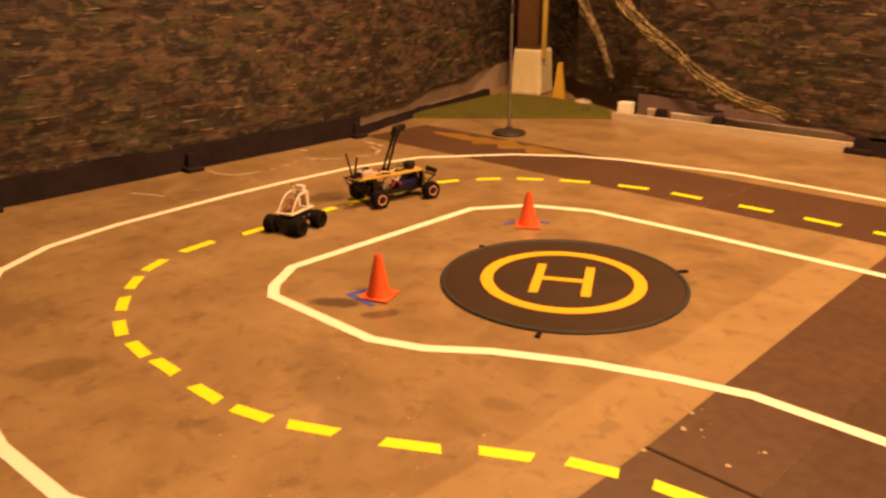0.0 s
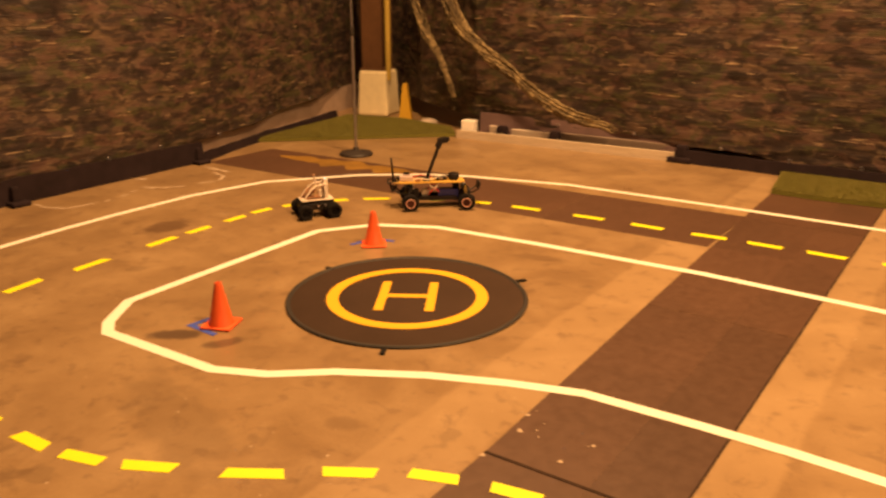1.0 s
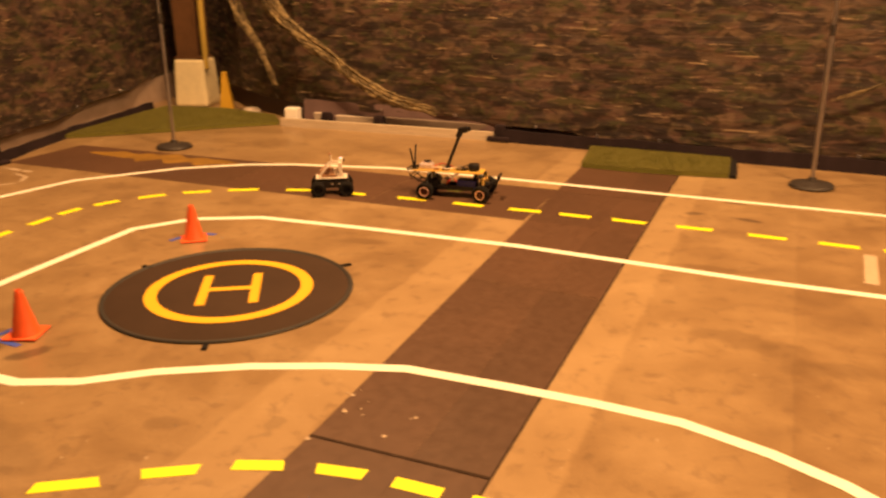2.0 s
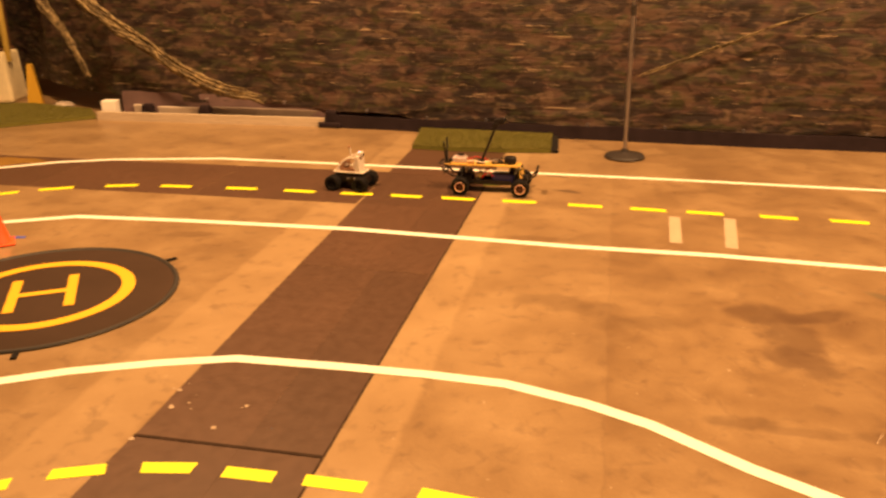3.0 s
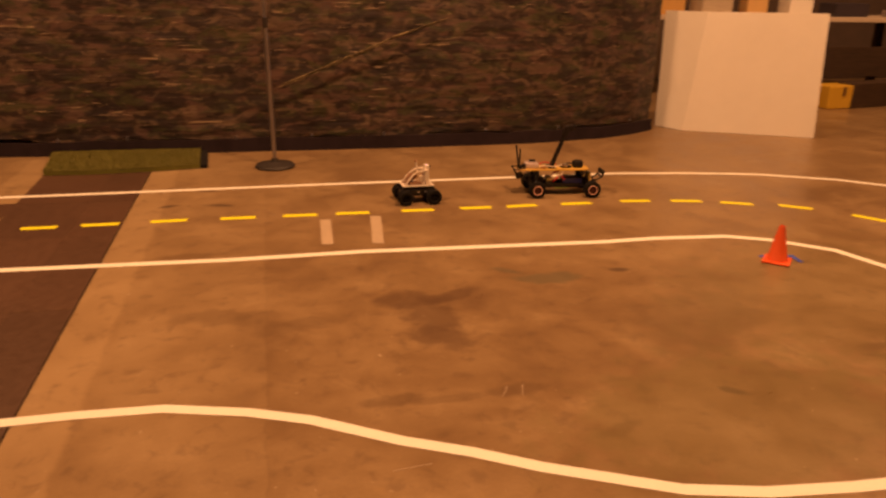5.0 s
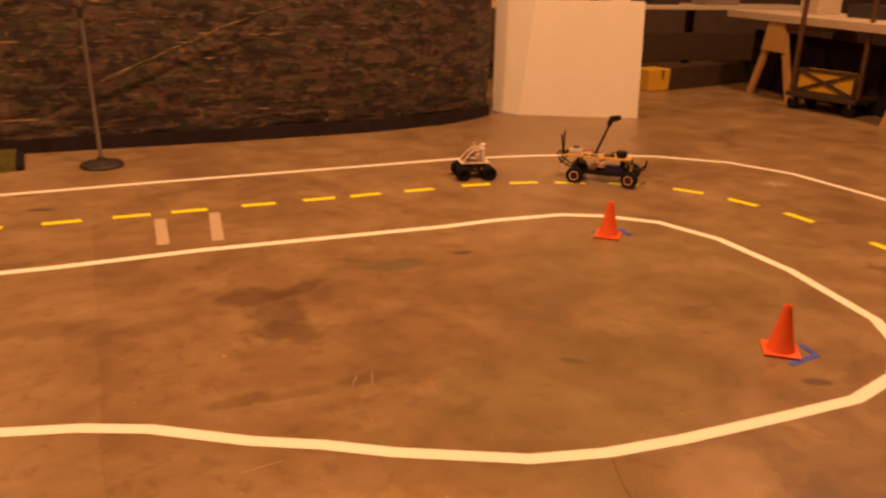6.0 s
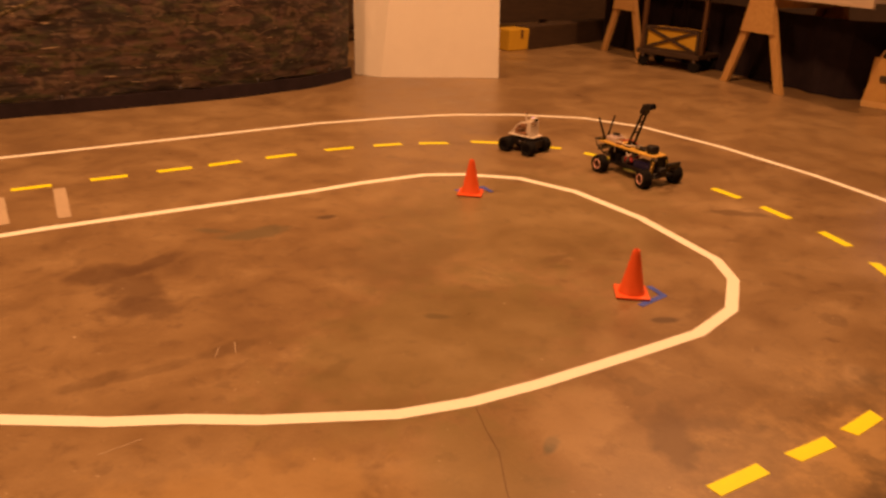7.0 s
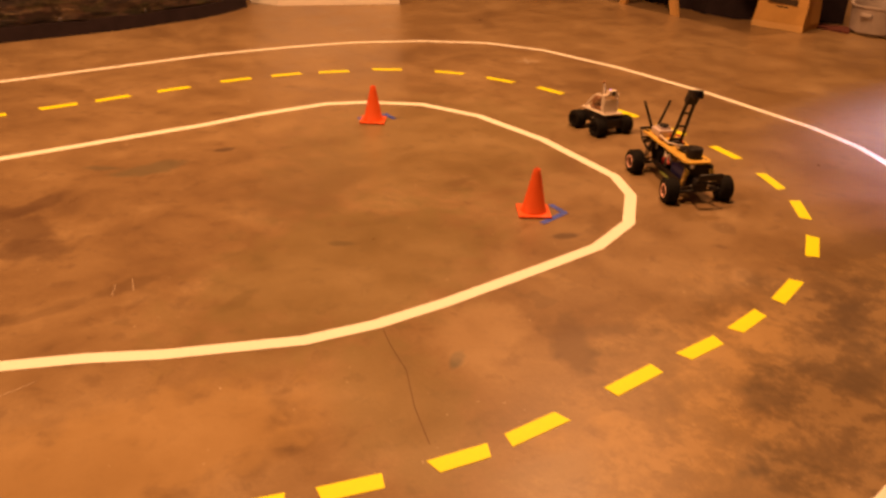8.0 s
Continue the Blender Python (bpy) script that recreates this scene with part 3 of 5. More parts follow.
tape_line("inner_track_line", INNER, TAPE, "white tape line round the inside of the track")
tape_line("outer_track_line", OUTER_L + OUTER_R, TAPE * 0.9, "white tape line round the outside of the track")
LEFT = [(0.55, 1.66), (0.23, 1.74), (-0.11, 1.74), (-0.36, 1.73), (-0.60, 1.71), (-0.84, 1.64), (-1.06, 1.51), (-1.29, 1.34), (-1.58, 1.18), (-1.79, 1.09), (-2.01, 1.05), (-2.29, 1.04),
        (-2.49, 1.03), (-2.72, 1.06), (-2.95, 1.17), (-3.15, 1.31), (-3.30, 1.48), (-3.40, 1.76), (-3.42, 2.13), (-3.455, 2.59), (-3.47, 2.86), (-3.48, 3.15), (-3.485, 3.37),
        (-3.42, 3.60), (-3.27, 3.84), (-3.07, 4.04), (-2.82, 4.21), (-2.46, 4.36), (-2.11, 4.42), (-1.68, 4.46), (-1.30, 4.48)]
BACK = [(x, 4.50 + min(0.04, 0.04 * (x + 0.93))) for x in (-0.93, -0.62, -0.30, 0.07, 0.46, 0.82, 1.135, 1.535, 1.905, 2.205, 2.57, 2.98)]
RIGHT = [(3.315, 4.49), (3.62, 4.39), (3.96, 4.25), (4.27, 3.955), (4.43, 3.62), (4.525, 3.25), (4.54, 2.66), (4.50, 2.30), (4.42, 1.90), (4.24, 1.54), (4.03, 1.28), (3.72, 1.06),
         (3.30, 0.93), (3.00, 0.90), (2.74, 0.90), (2.44, 0.92), (2.06, 0.94), (1.83, 0.97), (1.56, 1.05), (1.345, 1.135), (1.10, 1.22), (0.85, 1.40)]
DASHES = LEFT + BACK + RIGHT
rnd = random.Random(11)
for i, (x, y) in enumerate(DASHES):
    (ax, ay), (bx, by) = DASHES[i - 1], DASHES[(i + 1) % len(DASHES)]
    turn = math.degrees(math.atan2(by - ay, bx - ax)) + rnd.uniform(-2, 2)
    gap = 0.5 * (math.hypot(x - ax, y - ay) + math.hypot(bx - x, by - y))
    ln, w, sk = min(0.20, max(0.15, 0.60 * gap)), 0.050, rnd.uniform(-0.008, 0.008)
    dash = part("yellow_dash", prism([(-ln / 2 - sk, -w / 2), (ln / 2 + sk, -w / 2), (ln / 2 - sk, w / 2), (-ln / 2 + sk, w / 2)], 0.0, 0.0015), YELLOW_TAPE)
    tagged(place(dash, pose(x, y, 0.0002, 0, 0, turn)), "strip of bright yellow tape stuck to the floor", "tape strip", "dashes of the track's centre line")
for pts in ([(0.962, 4.43), (0.942, 3.98)], [(1.262, 4.46), (1.212, 3.955)]):
    tagged(part("tape_tab", ribbon(pts, 0.062, 0.0003, 0.0016), OLD_TAPE), "short dirty pale tape strip on the floor", "tape strip", "pair of short tape strips")
for pts in ([(-2.33, 2.05), (-2.345, 1.93), (-2.18, 1.925)], [(-2.53, 3.17), (-2.50, 3.33), (-2.37, 3.36)], [(3.17, 3.43), (3.345, 3.405), (3.335, 3.31)], [(3.17, 1.95), (3.155, 1.855), (3.0, 1.835)]):
    tagged(part("blue_corner_mark", ribbon(pts, 0.026, 0.0005, 0.002), BLUE_TAPE), "blue tape corner marking a cone's place", "tape mark", "cone marks")


# ---- cones and landing pad ----
def cone_at(x, y, turn, h):
    ob = empty("traffic_cone", pose(x, y, 0.0, 0, 0, turn), "small orange plastic traffic cone standing on the floor", "traffic cone", "track cones")
    s = 0.068
    foot = part("foot", box((2 * s, 2 * s, 0.010), (0, 0, 0.007), (0, 0, 0), 0.004), CONE_ORANGE, ob)
    smooth(part("body", lathe([(0.056, 0.010), (0.054, 0.018), (0.050, 0.024), (0.0165, h - 0.012), (0.0145, h - 0.004), (0.012, h), (0.009, h), (0.008, h - 0.02)], 36), CONE_ORANGE, ob))
    return ob


for x, y, turn in ((-2.24, 2.01, 24), (-2.425, 3.245, 40), (3.215, 3.345, -42), (3.05, 1.935, -38)):
    cone_at(x, y, turn, 0.197)

pad = empty("landing_pad", pose(-1.782, 2.726, 0.0, 0, 0, 32), "round dark landing pad with an orange-yellow ring and letter", "landing pad")
smooth(part("disc", lathe([(0.545, 0.001), (0.548, 0.004), (0.545, 0.006), (0.0001, 0.0075)], 72), PAD_CLOTH, pad))
smooth(part("rim", lathe([(0.545, 0.001), (0.560, 0.001), (0.565, 0.006), (0.560, 0.012), (0.550, 0.013), (0.541, 0.006)], 72, caps=False), PAD_EDGE, pad, "black sewn rim"))
part("ring", lathe([(0.322, 0.0062), (0.322, 0.0088), (0.378, 0.0086), (0.378, 0.0062)], 72, caps=False), PAD_YELLOW, pad)
H = bmesh.new()
for size, at in (((0.042, 0.36, 0.0016), (-0.115, 0, 0.0085)), ((0.042, 0.36, 0.0016), (0.115, 0, 0.0085)), ((0.19, 0.040, 0.0014), (0, 0, 0.0084))):
    box(size, at, bm=H)
part("letter", H, PAD_YELLOW, pad, "printed letter H")
for x, y in ((-2.345, 2.80), (-1.452, 3.215), (-1.500, 2.205)):
    p = pad.matrix_basis.inverted() @ Vector((x, y, 0))
    a = math.degrees(math.atan2(p.y, p.x))
    peg = part("peg_loop", box((0.055, 0.022, 0.008), (0, 0, 0.006), bevel=0.003), RUBBER, pad)
    place(peg, pose(p.x * 1.0, p.y * 1.0, 0.0, 0, 0, a))


# ---- netting ----
def net_bulge(s, z, seed):
    """Hanging folds, and sharp flat creases that run along the cloth."""
    folds = 0.05 * noise.noise(Vector((s * 0.9, z * 0.45, seed))) + 0.025 * noise.noise(Vector((s * 2.6, z * 0.8, seed + 7))) + 0.012 * math.sin(s * 4.0 + 1.2 * math.sin(z))
    crease = 1 - abs(noise.noise(Vector((s * 1.6, z * 8.0 + 1.5 * noise.noise(Vector((s, z, seed))), seed + 3))))
    small = 1 - abs(noise.noise(Vector((s * 3.5 + z, z * 17.0, seed + 13))))
    high = max(0.0, min(1.0, (z - 0.9) / 0.7))
    return folds + 0.007 * crease ** 5 + 0.005 * small ** 4 + high * 0.02 * math.sin(s * 23 + 3 * noise.noise(Vector((s * 2, z, seed))))


def net(label, points, base_z, top, seed):
    total = length(points)
    ob = empty("camouflage_net", Matrix.Identity(4), label, "netting", "camouflage nets")
    verts, faces = [], []
    cols, rows = int(total / 0.028), 120
    for i in range(cols + 1):
        s = total * i / cols
        p, w = along(points, s)
        nrm = Vector((w.y, -w.x, 0))
        z0 = base_z(s / total) + 0.012 * math.sin(s * 5.1) + 0.012 * noise.noise(Vector((s * 6, 0, seed)))
        for j in range(rows + 1):
            z = z0 + (top - z0) * (j / rows) ** 1.25
            verts.append(p + nrm * (net_bulge(s, z, seed) - 0.03) + Vector((0, 0, z)))
    for i in range(cols):
        for j in range(rows):
            a = i * (rows + 1) + j
            faces.append((a, a + rows + 1, a + rows + 2, a + 1))
    me = bpy.data.meshes.new("cloth")
    me.from_pydata(verts, [], faces)
    me.materials.append(NET_CLOTH)
    cloth = new("cloth", me)
    cloth.parent = ob
    smooth(cloth, 180)
    rn = random.Random(seed)
    k, s = 0, 0.4
    while s < total - 0.2:
        p, w = along(points, s)
        nrm = Vector((w.y, -w.x, 0))
        z = base_z(s / total) + 0.02
        eye = p + nrm * (net_bulge(s, z, seed) - 0.018) + Vector((0, 0, z))
        ring = smooth(part("eyelet", lathe([(0.006, -0.002), (0.012, -0.003), (0.014, 0.0), (0.012, 0.003), (0.006, 0.002)], 12, axis="Y", caps=False), POLE_METAL, ob, "small metal eyelet"))
        place(ring, pose(*eye, 0, 0, math.degrees(math.atan2(w.y, w.x))))
        s += rn.uniform(0.5, 0.9)
    return ob


def net_fold(ob, centre, radius, seed):
    """A gathered hem of paler cloth that hangs along a curve."""
    pts = [Vector(p) for p in centre]
    line = []
    for j in range(len(pts) - 1):
        a, b, c, d = pts[max(j - 1, 0)], pts[j], pts[j + 1], pts[min(j + 2, len(pts) - 1)]
        for k in range(14):
            t = k / 14
            line.append(0.5 * (2 * b + (c - a) * t + (2 * a - 5 * b + 4 * c - d) * t * t + (3 * b - a - 3 * c + d) * t ** 3))
    line.append(pts[-1])
    rn = random.Random(seed)
    bm = bmesh.new()
    n = len(line) - 1
    for k in range(64):
        first = int(rn.uniform(0, 0.80) * n) if k > 8 else int(rn.uniform(0, 0.2) * n)
        last = min(n, first + max(4, int(rn.uniform(0.16, 0.50) * n)))
        ox, oz, ph = rn.gauss(0, 0.62) * radius, rn.gauss(0, 0.62) * radius, rn.uniform(0, 40)
        wide = rn.uniform(0.22, 0.46) * radius
        rows = []
        for m in range(first, last + 1):
            c = line[m]
            u = m / n
            w = noise.noise_vector(Vector((m * 0.21, ph, seed)))
            p = c + Vector((ox + 0.6 * radius * w.x, 0.008 * w.y - 0.004 * (k % 5), oz + 0.6 * radius * w.z)) * (1.0 - 0.45 * u)
            end = min(1.0, 0.25 + 1.5 * min(m - first, last - m) / (last - first))
            d = (line[min(m + 1, n)] - line[max(m - 1, 0)]).normalized()
            side = Vector((-d.z, 0.5 * w.y, d.x)) * wide * end * (0.7 + 0.6 * abs(w.x))
            rows.append([bm.verts.new(p + side), bm.verts.new(p + Vector((0, -0.004, 0))), bm.verts.new(p - side), bm.verts.new(p + Vector((0, 0.004, 0)))])
        for a, b in zip(rows, rows[1:]):
            for q in range(4):
                bm.faces.new((a[q], a[(q + 1) % 4], b[(q + 1) % 4], b[q]))
    smooth(part("gathered_hem", bm, NET_FOLD, ob, "paler gathered hem of the net"), 180)


NET_N = [(-5.12, 7.22), (-4.95, 7.06), (-3.9, 6.50), (-1.8, 6.46), (1.6, 6.44), (2.9, 6.49), (3.6, 6.63), (4.0, 6.80), (4.28, 7.02)]
NET_W = [(-4.87, -2.0), (-4.94, 1.2), (-5.02, 2.6), (-5.09, 4.1), (-5.80, 6.5), (-6.25, 7.6)]
north = net("brown and green camouflage net hung along the back", NET_N, lambda k: 0.085 + 0.08 * min(1, max(0, (0.45 - k) / 0.12)) + 0.10 * max(0, 0.25 - k) + 0.025 * max(0, k - 0.6), 3.4, 3)
net("brown and green camouflage net hung along the side", NET_W, lambda k: 0.145 + 0.13 * min(1, max(0, (k - 0.66) / 0.22)), 3.4, 5)
net("brown and green camouflage net that closes the corner", [(-6.22, 7.72), (-5.6, 7.46), (-5.0, 7.12)], lambda k: 0.20, 3.4, 9)
net_fold(north, [(-4.30, 6.42, 1.60), (-3.99, 6.38, 1.07), (-3.69, 6.36, 0.82), (-3.36, 6.36, 0.63), (-3.09, 6.36, 0.44), (-2.76, 6.37, 0.30), (-2.37, 6.39, 0.23)], 0.060, 21)
net_fold(north, [(-4.72, 6.55, 1.5), (-4.52, 6.50, 1.03), (-4.30, 6.47, 0.78), (-4.16, 6.46, 0.53), (-4.09, 6.46, 0.36)], 0.036, 22)
net_fold(north, [(0.73, 6.36, 0.51), (0.98, 6.35, 0.61), (1.24, 6.35, 0.72), (1.45, 6.35, 0.80), (1.68, 6.35, 0.90), (2.10, 6.36, 1.04)], 0.011, 23)


# ---- strips under the nets ----
def strip(name, points, z0, z1, thick, material, label, category, kind="structure"):
    bm = bmesh.new()
    rows = []
    total = length(points)
    n = int(total / 0.12)
    for i in range(n + 1):
        s = total * i / n
        p, w = along(points, s)
        nrm = Vector((w.y, -w.x, 0))
        q = p + nrm * 0.018 * noise.noise(Vector((s * 3, 1, z1)))
        zz = z1 + 0.015 * noise.noise(Vector((s * 4, 5, 0)))
        rows.append([bm.verts.new(v) for v in (q + Vector((0, 0, z0)), q + nrm * thick + Vector((0, 0, z0)), q + nrm * thick * 0.6 + Vector((0, 0, zz)), q + Vector((0, 0, zz)))])
    for a, b in zip(rows, rows[1:]):
        for k in range(4):
            bm.faces.new((a[k], a[(k + 1) % 4], b[(k + 1) % 4], b[k]))
    bm.faces.new(rows[0])
    bm.faces.new(rows[-1][::-1])
    bmesh.ops.recalc_face_normals(bm, faces=bm.faces[:])
    return tagged(part(name, bm, material), label, category, kind=kind)


# black strip added as the dark gap in shade under the back net
strip("under_net_strip", [(-1.75, 6.43), (-0.8, 6.41), (1.6, 6.385), (2.9, 6.43), (3.6, 6.57), (4.0, 6.74), (4.22, 6.90)], 0, 0.105, 0.03, BLACK_AND_SHADE, "black strip standing in for the shade below the net", "tarpaulin")
strip("under_net_strip", [(-3.80, 6.50), (-3.2, 6.52), (-2.4, 6.53), (-1.72, 6.50)], 0, 0.23, 0.02, PURPLE_TARP, "purple-grey tarpaulin behind the boards under the net", "tarpaulin")
# the same shade strip, added under the side net
strip("under_net_strip", [(-4.82, -2.0), (-4.88, 1.2), (-4.97, 2.6), (-5.04, 4.13)], 0, 0.17, 0.03, BLACK_AND_SHADE, "black strip standing in for the shade below the net", "tarpaulin")
strip("baseboard", [(-5.04, 4.13), (-5.33, 4.95), (-5.76, 6.55)], 0, 0.075, 0.03, BLACK_AND_SHADE, "low black baseboard", "baseboard")
low = prism([(-5.20, 4.10), (-6.30, 7.85), (-6.46, 7.85), (-5.36, 4.10)], 0, 0.28)
tagged(part("low_wall", low, LOW_WALL), "low white-painted block wall behind the net", "wall", kind="structure")
low = prism([(-3.9, 6.99), (4.2, 7.35), (4.2, 7.5), (-3.9, 7.14)], 0, 0.5)
tagged(part("low_wall", low, HALL_WALL), "low dull block wall behind the net", "wall", kind="structure")
tagged(part("floor_plank", ribbon([(-3.93, 6.285), (-2.8, 6.36), (-1.74, 6.43)], 0.035, 0.0, 0.075), BOARD_PALE), "long pale wooden plank on edge along the floor", "plank")
tagged(place(part("board_block", box((0.13, 0.10, 0.16), (0, 0, 0.08), bevel=0.006), PANEL_WHITE), pose(-3.87, 6.40, 0, 0, 0, 8)), "pale upright block at the plank's end", "block")
for x, w, h, turn in ((-3.60, 0.14, 0.12, 6), (-3.22, 0.42, 0.11, 3), (-2.35, 1.25, 0.125, 2)):
    tagged(place(part("stored_board", box((w, 0.03, h), (0, 0, h / 2), (8, 0, 0), 0.004), WHITE_WALL if x < -3 else GREY_BOARD), pose(x, 6.47 + 0.02 * (x + 3.7), 0, 0, 0, turn)), "pale board leaning behind the plank", "board", "boards under the net")
for x in (-3.50, -2.95, -1.78):
    foot = empty("net_stand_foot", pose(x, 6.40 + 0.02 * (x + 3.5), 0), "black foot of a net stand", "stand foot", "net stand feet")
    part("base", box((0.20, 0.14, 0.045), (0, 0, 0.023), bevel=0.012), BLACK_AND_SHADE, foot)
    part("socket", box((0.11, 0.09, 0.10), (0, 0.01, 0.09), bevel=0.015, taper=0.8), BLACK_AND_SHADE, foot)
for x, y in ((-4.81, 1.18), (-4.89, 2.52), (-4.98, 4.08)):
    foot = empty("net_stand_foot", pose(x, y, 0, 0, 0, 90), "black foot of a net stand", "stand foot", "net stand feet")
    part("base", box((0.13, 0.11, 0.032), (0, 0, 0.016), bevel=0.014), BLACK_AND_SHADE, foot)
    part("socket", box((0.07, 0.07, 0.11), (0, 0.03, 0.075), bevel=0.018, taper=0.7), BLACK_AND_SHADE, foot)


# ---- column corner ----
col = empty("column", pose(-5.53, 7.02, 0, 0, 0, 15), "brown steel column on a pale tapered concrete base", "column")
col["kind"] = "structure"
part("base", box((0.37, 0.37, 0.50), (0.005, 0, 0.25), bevel=0.03, taper=0.88), COLUMN_BASE, col, "pale concrete base")
steel = bmesh.new()
for size, at in (((0.24, 0.025, 5.0), (0, -0.13, 3.0)), ((0.24, 0.025, 5.0), (0, 0.13, 3.0)), ((0.022, 0.24, 5.0), (0, 0, 3.0))):
    box(size, at, bm=steel)
part("shaft", steel, RUSTY, col, "brown painted steel shaft")
part("base_plate", box((0.30, 0.30, 0.02), (0, 0, 0.512), bevel=0.004), RUSTY, col)
pipe = smooth(part("wall_pipe", tube([(0, 0, 0.4), (0, 0, 2.2), (0, 0, 5.2)], 0.031, seg=16), PIPE_YELLOW))
tagged(place(pipe, pose(-5.335, 6.97, 0)), "upright yellowed pipe beside the column", "pipe")
wedge = part("yellow_wedge", prism([(-0.07, 0), (0.07, 0), (0.022, 0.40), (-0.022, 0.40)], -0.05, 0.05), WEDGE_YELLOW)
tagged(place(wedge, pose(-4.965, 6.80, 0, 90, 0, 30)), "yellow tapered plastic floor marker", "floor marker")
part_ob = smooth(part("cloth_bundle", lathe([(0.02, 0.0), (0.085, 0.008), (0.10, 0.026), (0.065, 0.050), (0.02, 0.06), (0.001, 0.062)], 14), WHITE_WALL), 180)
for v in part_ob.data.vertices:
    v.co += 0.016 * noise.noise_vector(v.co * 30) * (1 if v.co.z > 0.02 else 0)
tagged(place(part_ob, pose(-4.62, 6.76, 0, 0, 0, 20)), "small crumpled whitish cloth bundle", "cloth")


# ---- turf ----
def turf(label, outline, seed, blades, height):
    rn = random.Random(seed)
    ob = empty("turf_mat", Matrix.Identity(4), label, "artificial turf", "turf mats")
    part("backing", prism(outline, 0.003, 0.034), TURF_BASE, ob)
    xs_, ys_ = [p[0] for p in outline], [p[1] for p in outline]
    verts, faces = [], []

    def inside(x, y):
        odd = False
        for (ax, ay), (bx, by) in zip(outline, outline[1:] + outline[:1]):
            if (ay > y) != (by > y) and x < (bx - ax) * (y - ay) / (by - ay) + ax:
                odd = not odd
        return odd

    while len(faces) < blades:
        x, y = rn.uniform(min(xs_), max(xs_)), rn.uniform(min(ys_), max(ys_))
        if not inside(x, y):
            continue
        a, h = rn.uniform(0, 6.28), height * rn.uniform(0.6, 1.2)
        dx, dy = 0.0035 * math.cos(a), 0.0035 * math.sin(a)
        lx, ly = rn.gauss(0, 0.007), rn.gauss(0, 0.007)
        i = len(verts)
        verts += [(x - dx, y - dy, 0.033), (x + dx, y + dy, 0.033), (x + lx, y + ly, 0.033 + h)]
        faces.append((i, i + 1, i + 2))
    me = bpy.data.meshes.new("pile_layer")
    me.from_pydata(verts, [], faces)
    me.materials.append(TURF_BLADE)
    bl = new("pile_layer", me)
    bl.parent = ob
    tagged(bl, kind="stuff")


turf("strip of green artificial turf before the net", [(-0.89, 5.75), (-0.60, 5.735), (-0.20, 5.77), (0.15, 5.83), (0.12, 6.38), (-0.965, 6.38)], 31, 40000, 0.011)
turf("worn green artificial turf in the corner", [(-5.34, 4.98), (-5.03, 5.27), (-4.72, 5.57), (-4.37, 5.93), (-3.97, 6.31), (-4.22, 6.60), (-4.95, 6.74), (-5.62, 6.60)], 32, 60000, 0.011)


edge = part("mat_edge", prism([(0.153, 5.832), (0.205, 5.84), (0.170, 6.385), (0.123, 6.382)], 0.001, 0.024), RUBBER)
tagged(edge, "dark rubber mat end beside the turf", "mat")


# ---- stands with round feet ----
def pole_stand(x, y, lean):
    ob = empty("pole_stand", pose(x, y, 0, 0, lean, 0), "thin steel pole on a round black cast foot", "pole stand", "pole stands")
    smooth(part("foot", lathe([(0.001, 0.003), (0.142, 0.003), (0.145, 0.012), (0.137, 0.026), (0.09, 0.036), (0.03, 0.045), (0.022, 0.07), (0.001, 0.07)], 40), POLE_BASE, ob, "round black cast foot"), 30)
    smooth(part("lower_tube", rod((0, 0, 0.06), (0, 0, 1.02), 0.0135), POLE_METAL, ob), 40)
    smooth(part("clutch", rod((0, 0, 1.0), (0, 0, 1.07), 0.018), POLE_BASE, ob), 40)
    smooth(part("upper_tube", rod((0, 0, 1.06), (0, 0, 2.1), 0.0095), POLE_METAL, ob), 40)
    return ob


pole_stand(-4.178, 5.090, 0.0)
pole_stand(0.690, 5.810, -1.0)

# ---- white folded panel ----
panel = empty("white_panel", Matrix.Identity(4), "large white folded display board standing on the floor", "display board")
FOOT = [(4.375, 7.085), (4.52, 6.80), (5.585, 6.305)]
HEAD = [(4.365, 7.09), (4.61, 6.745), (5.548, 6.322)]


def leaf_of(name, k, h0, h1):
    """One leaf of the board, between two of its upright edges."""
    bm = bmesh.new()
    ring = []
    for (ax, ay), (bx, by), za, zb in ((FOOT[k], FOOT[k + 1], 0.002, 0.002), (HEAD[k], HEAD[k + 1], h0, h1)):
        d = Vector((bx - ax, by - ay)).normalized()
        nx, ny = -d.y * 0.02, d.x * 0.02
        ring.append([bm.verts.new(v) for v in ((ax, ay, za), (bx, by, zb), (bx + nx, by + ny, zb), (ax + nx, ay + ny, za))])
    for q in range(4):
        bm.faces.new((ring[0][q], ring[0][(q + 1) % 4], ring[1][(q + 1) % 4], ring[1][q]))
    bm.faces.new(ring[0][::-1])
    bm.faces.new(ring[1])
    bmesh.ops.recalc_face_normals(bm, faces=bm.faces[:])
    part(name, bm, PANEL_WHITE, panel)


leaf_of("board", 1, 1.095, 1.106)
leaf_of("flap", 0, 1.090, 1.095)


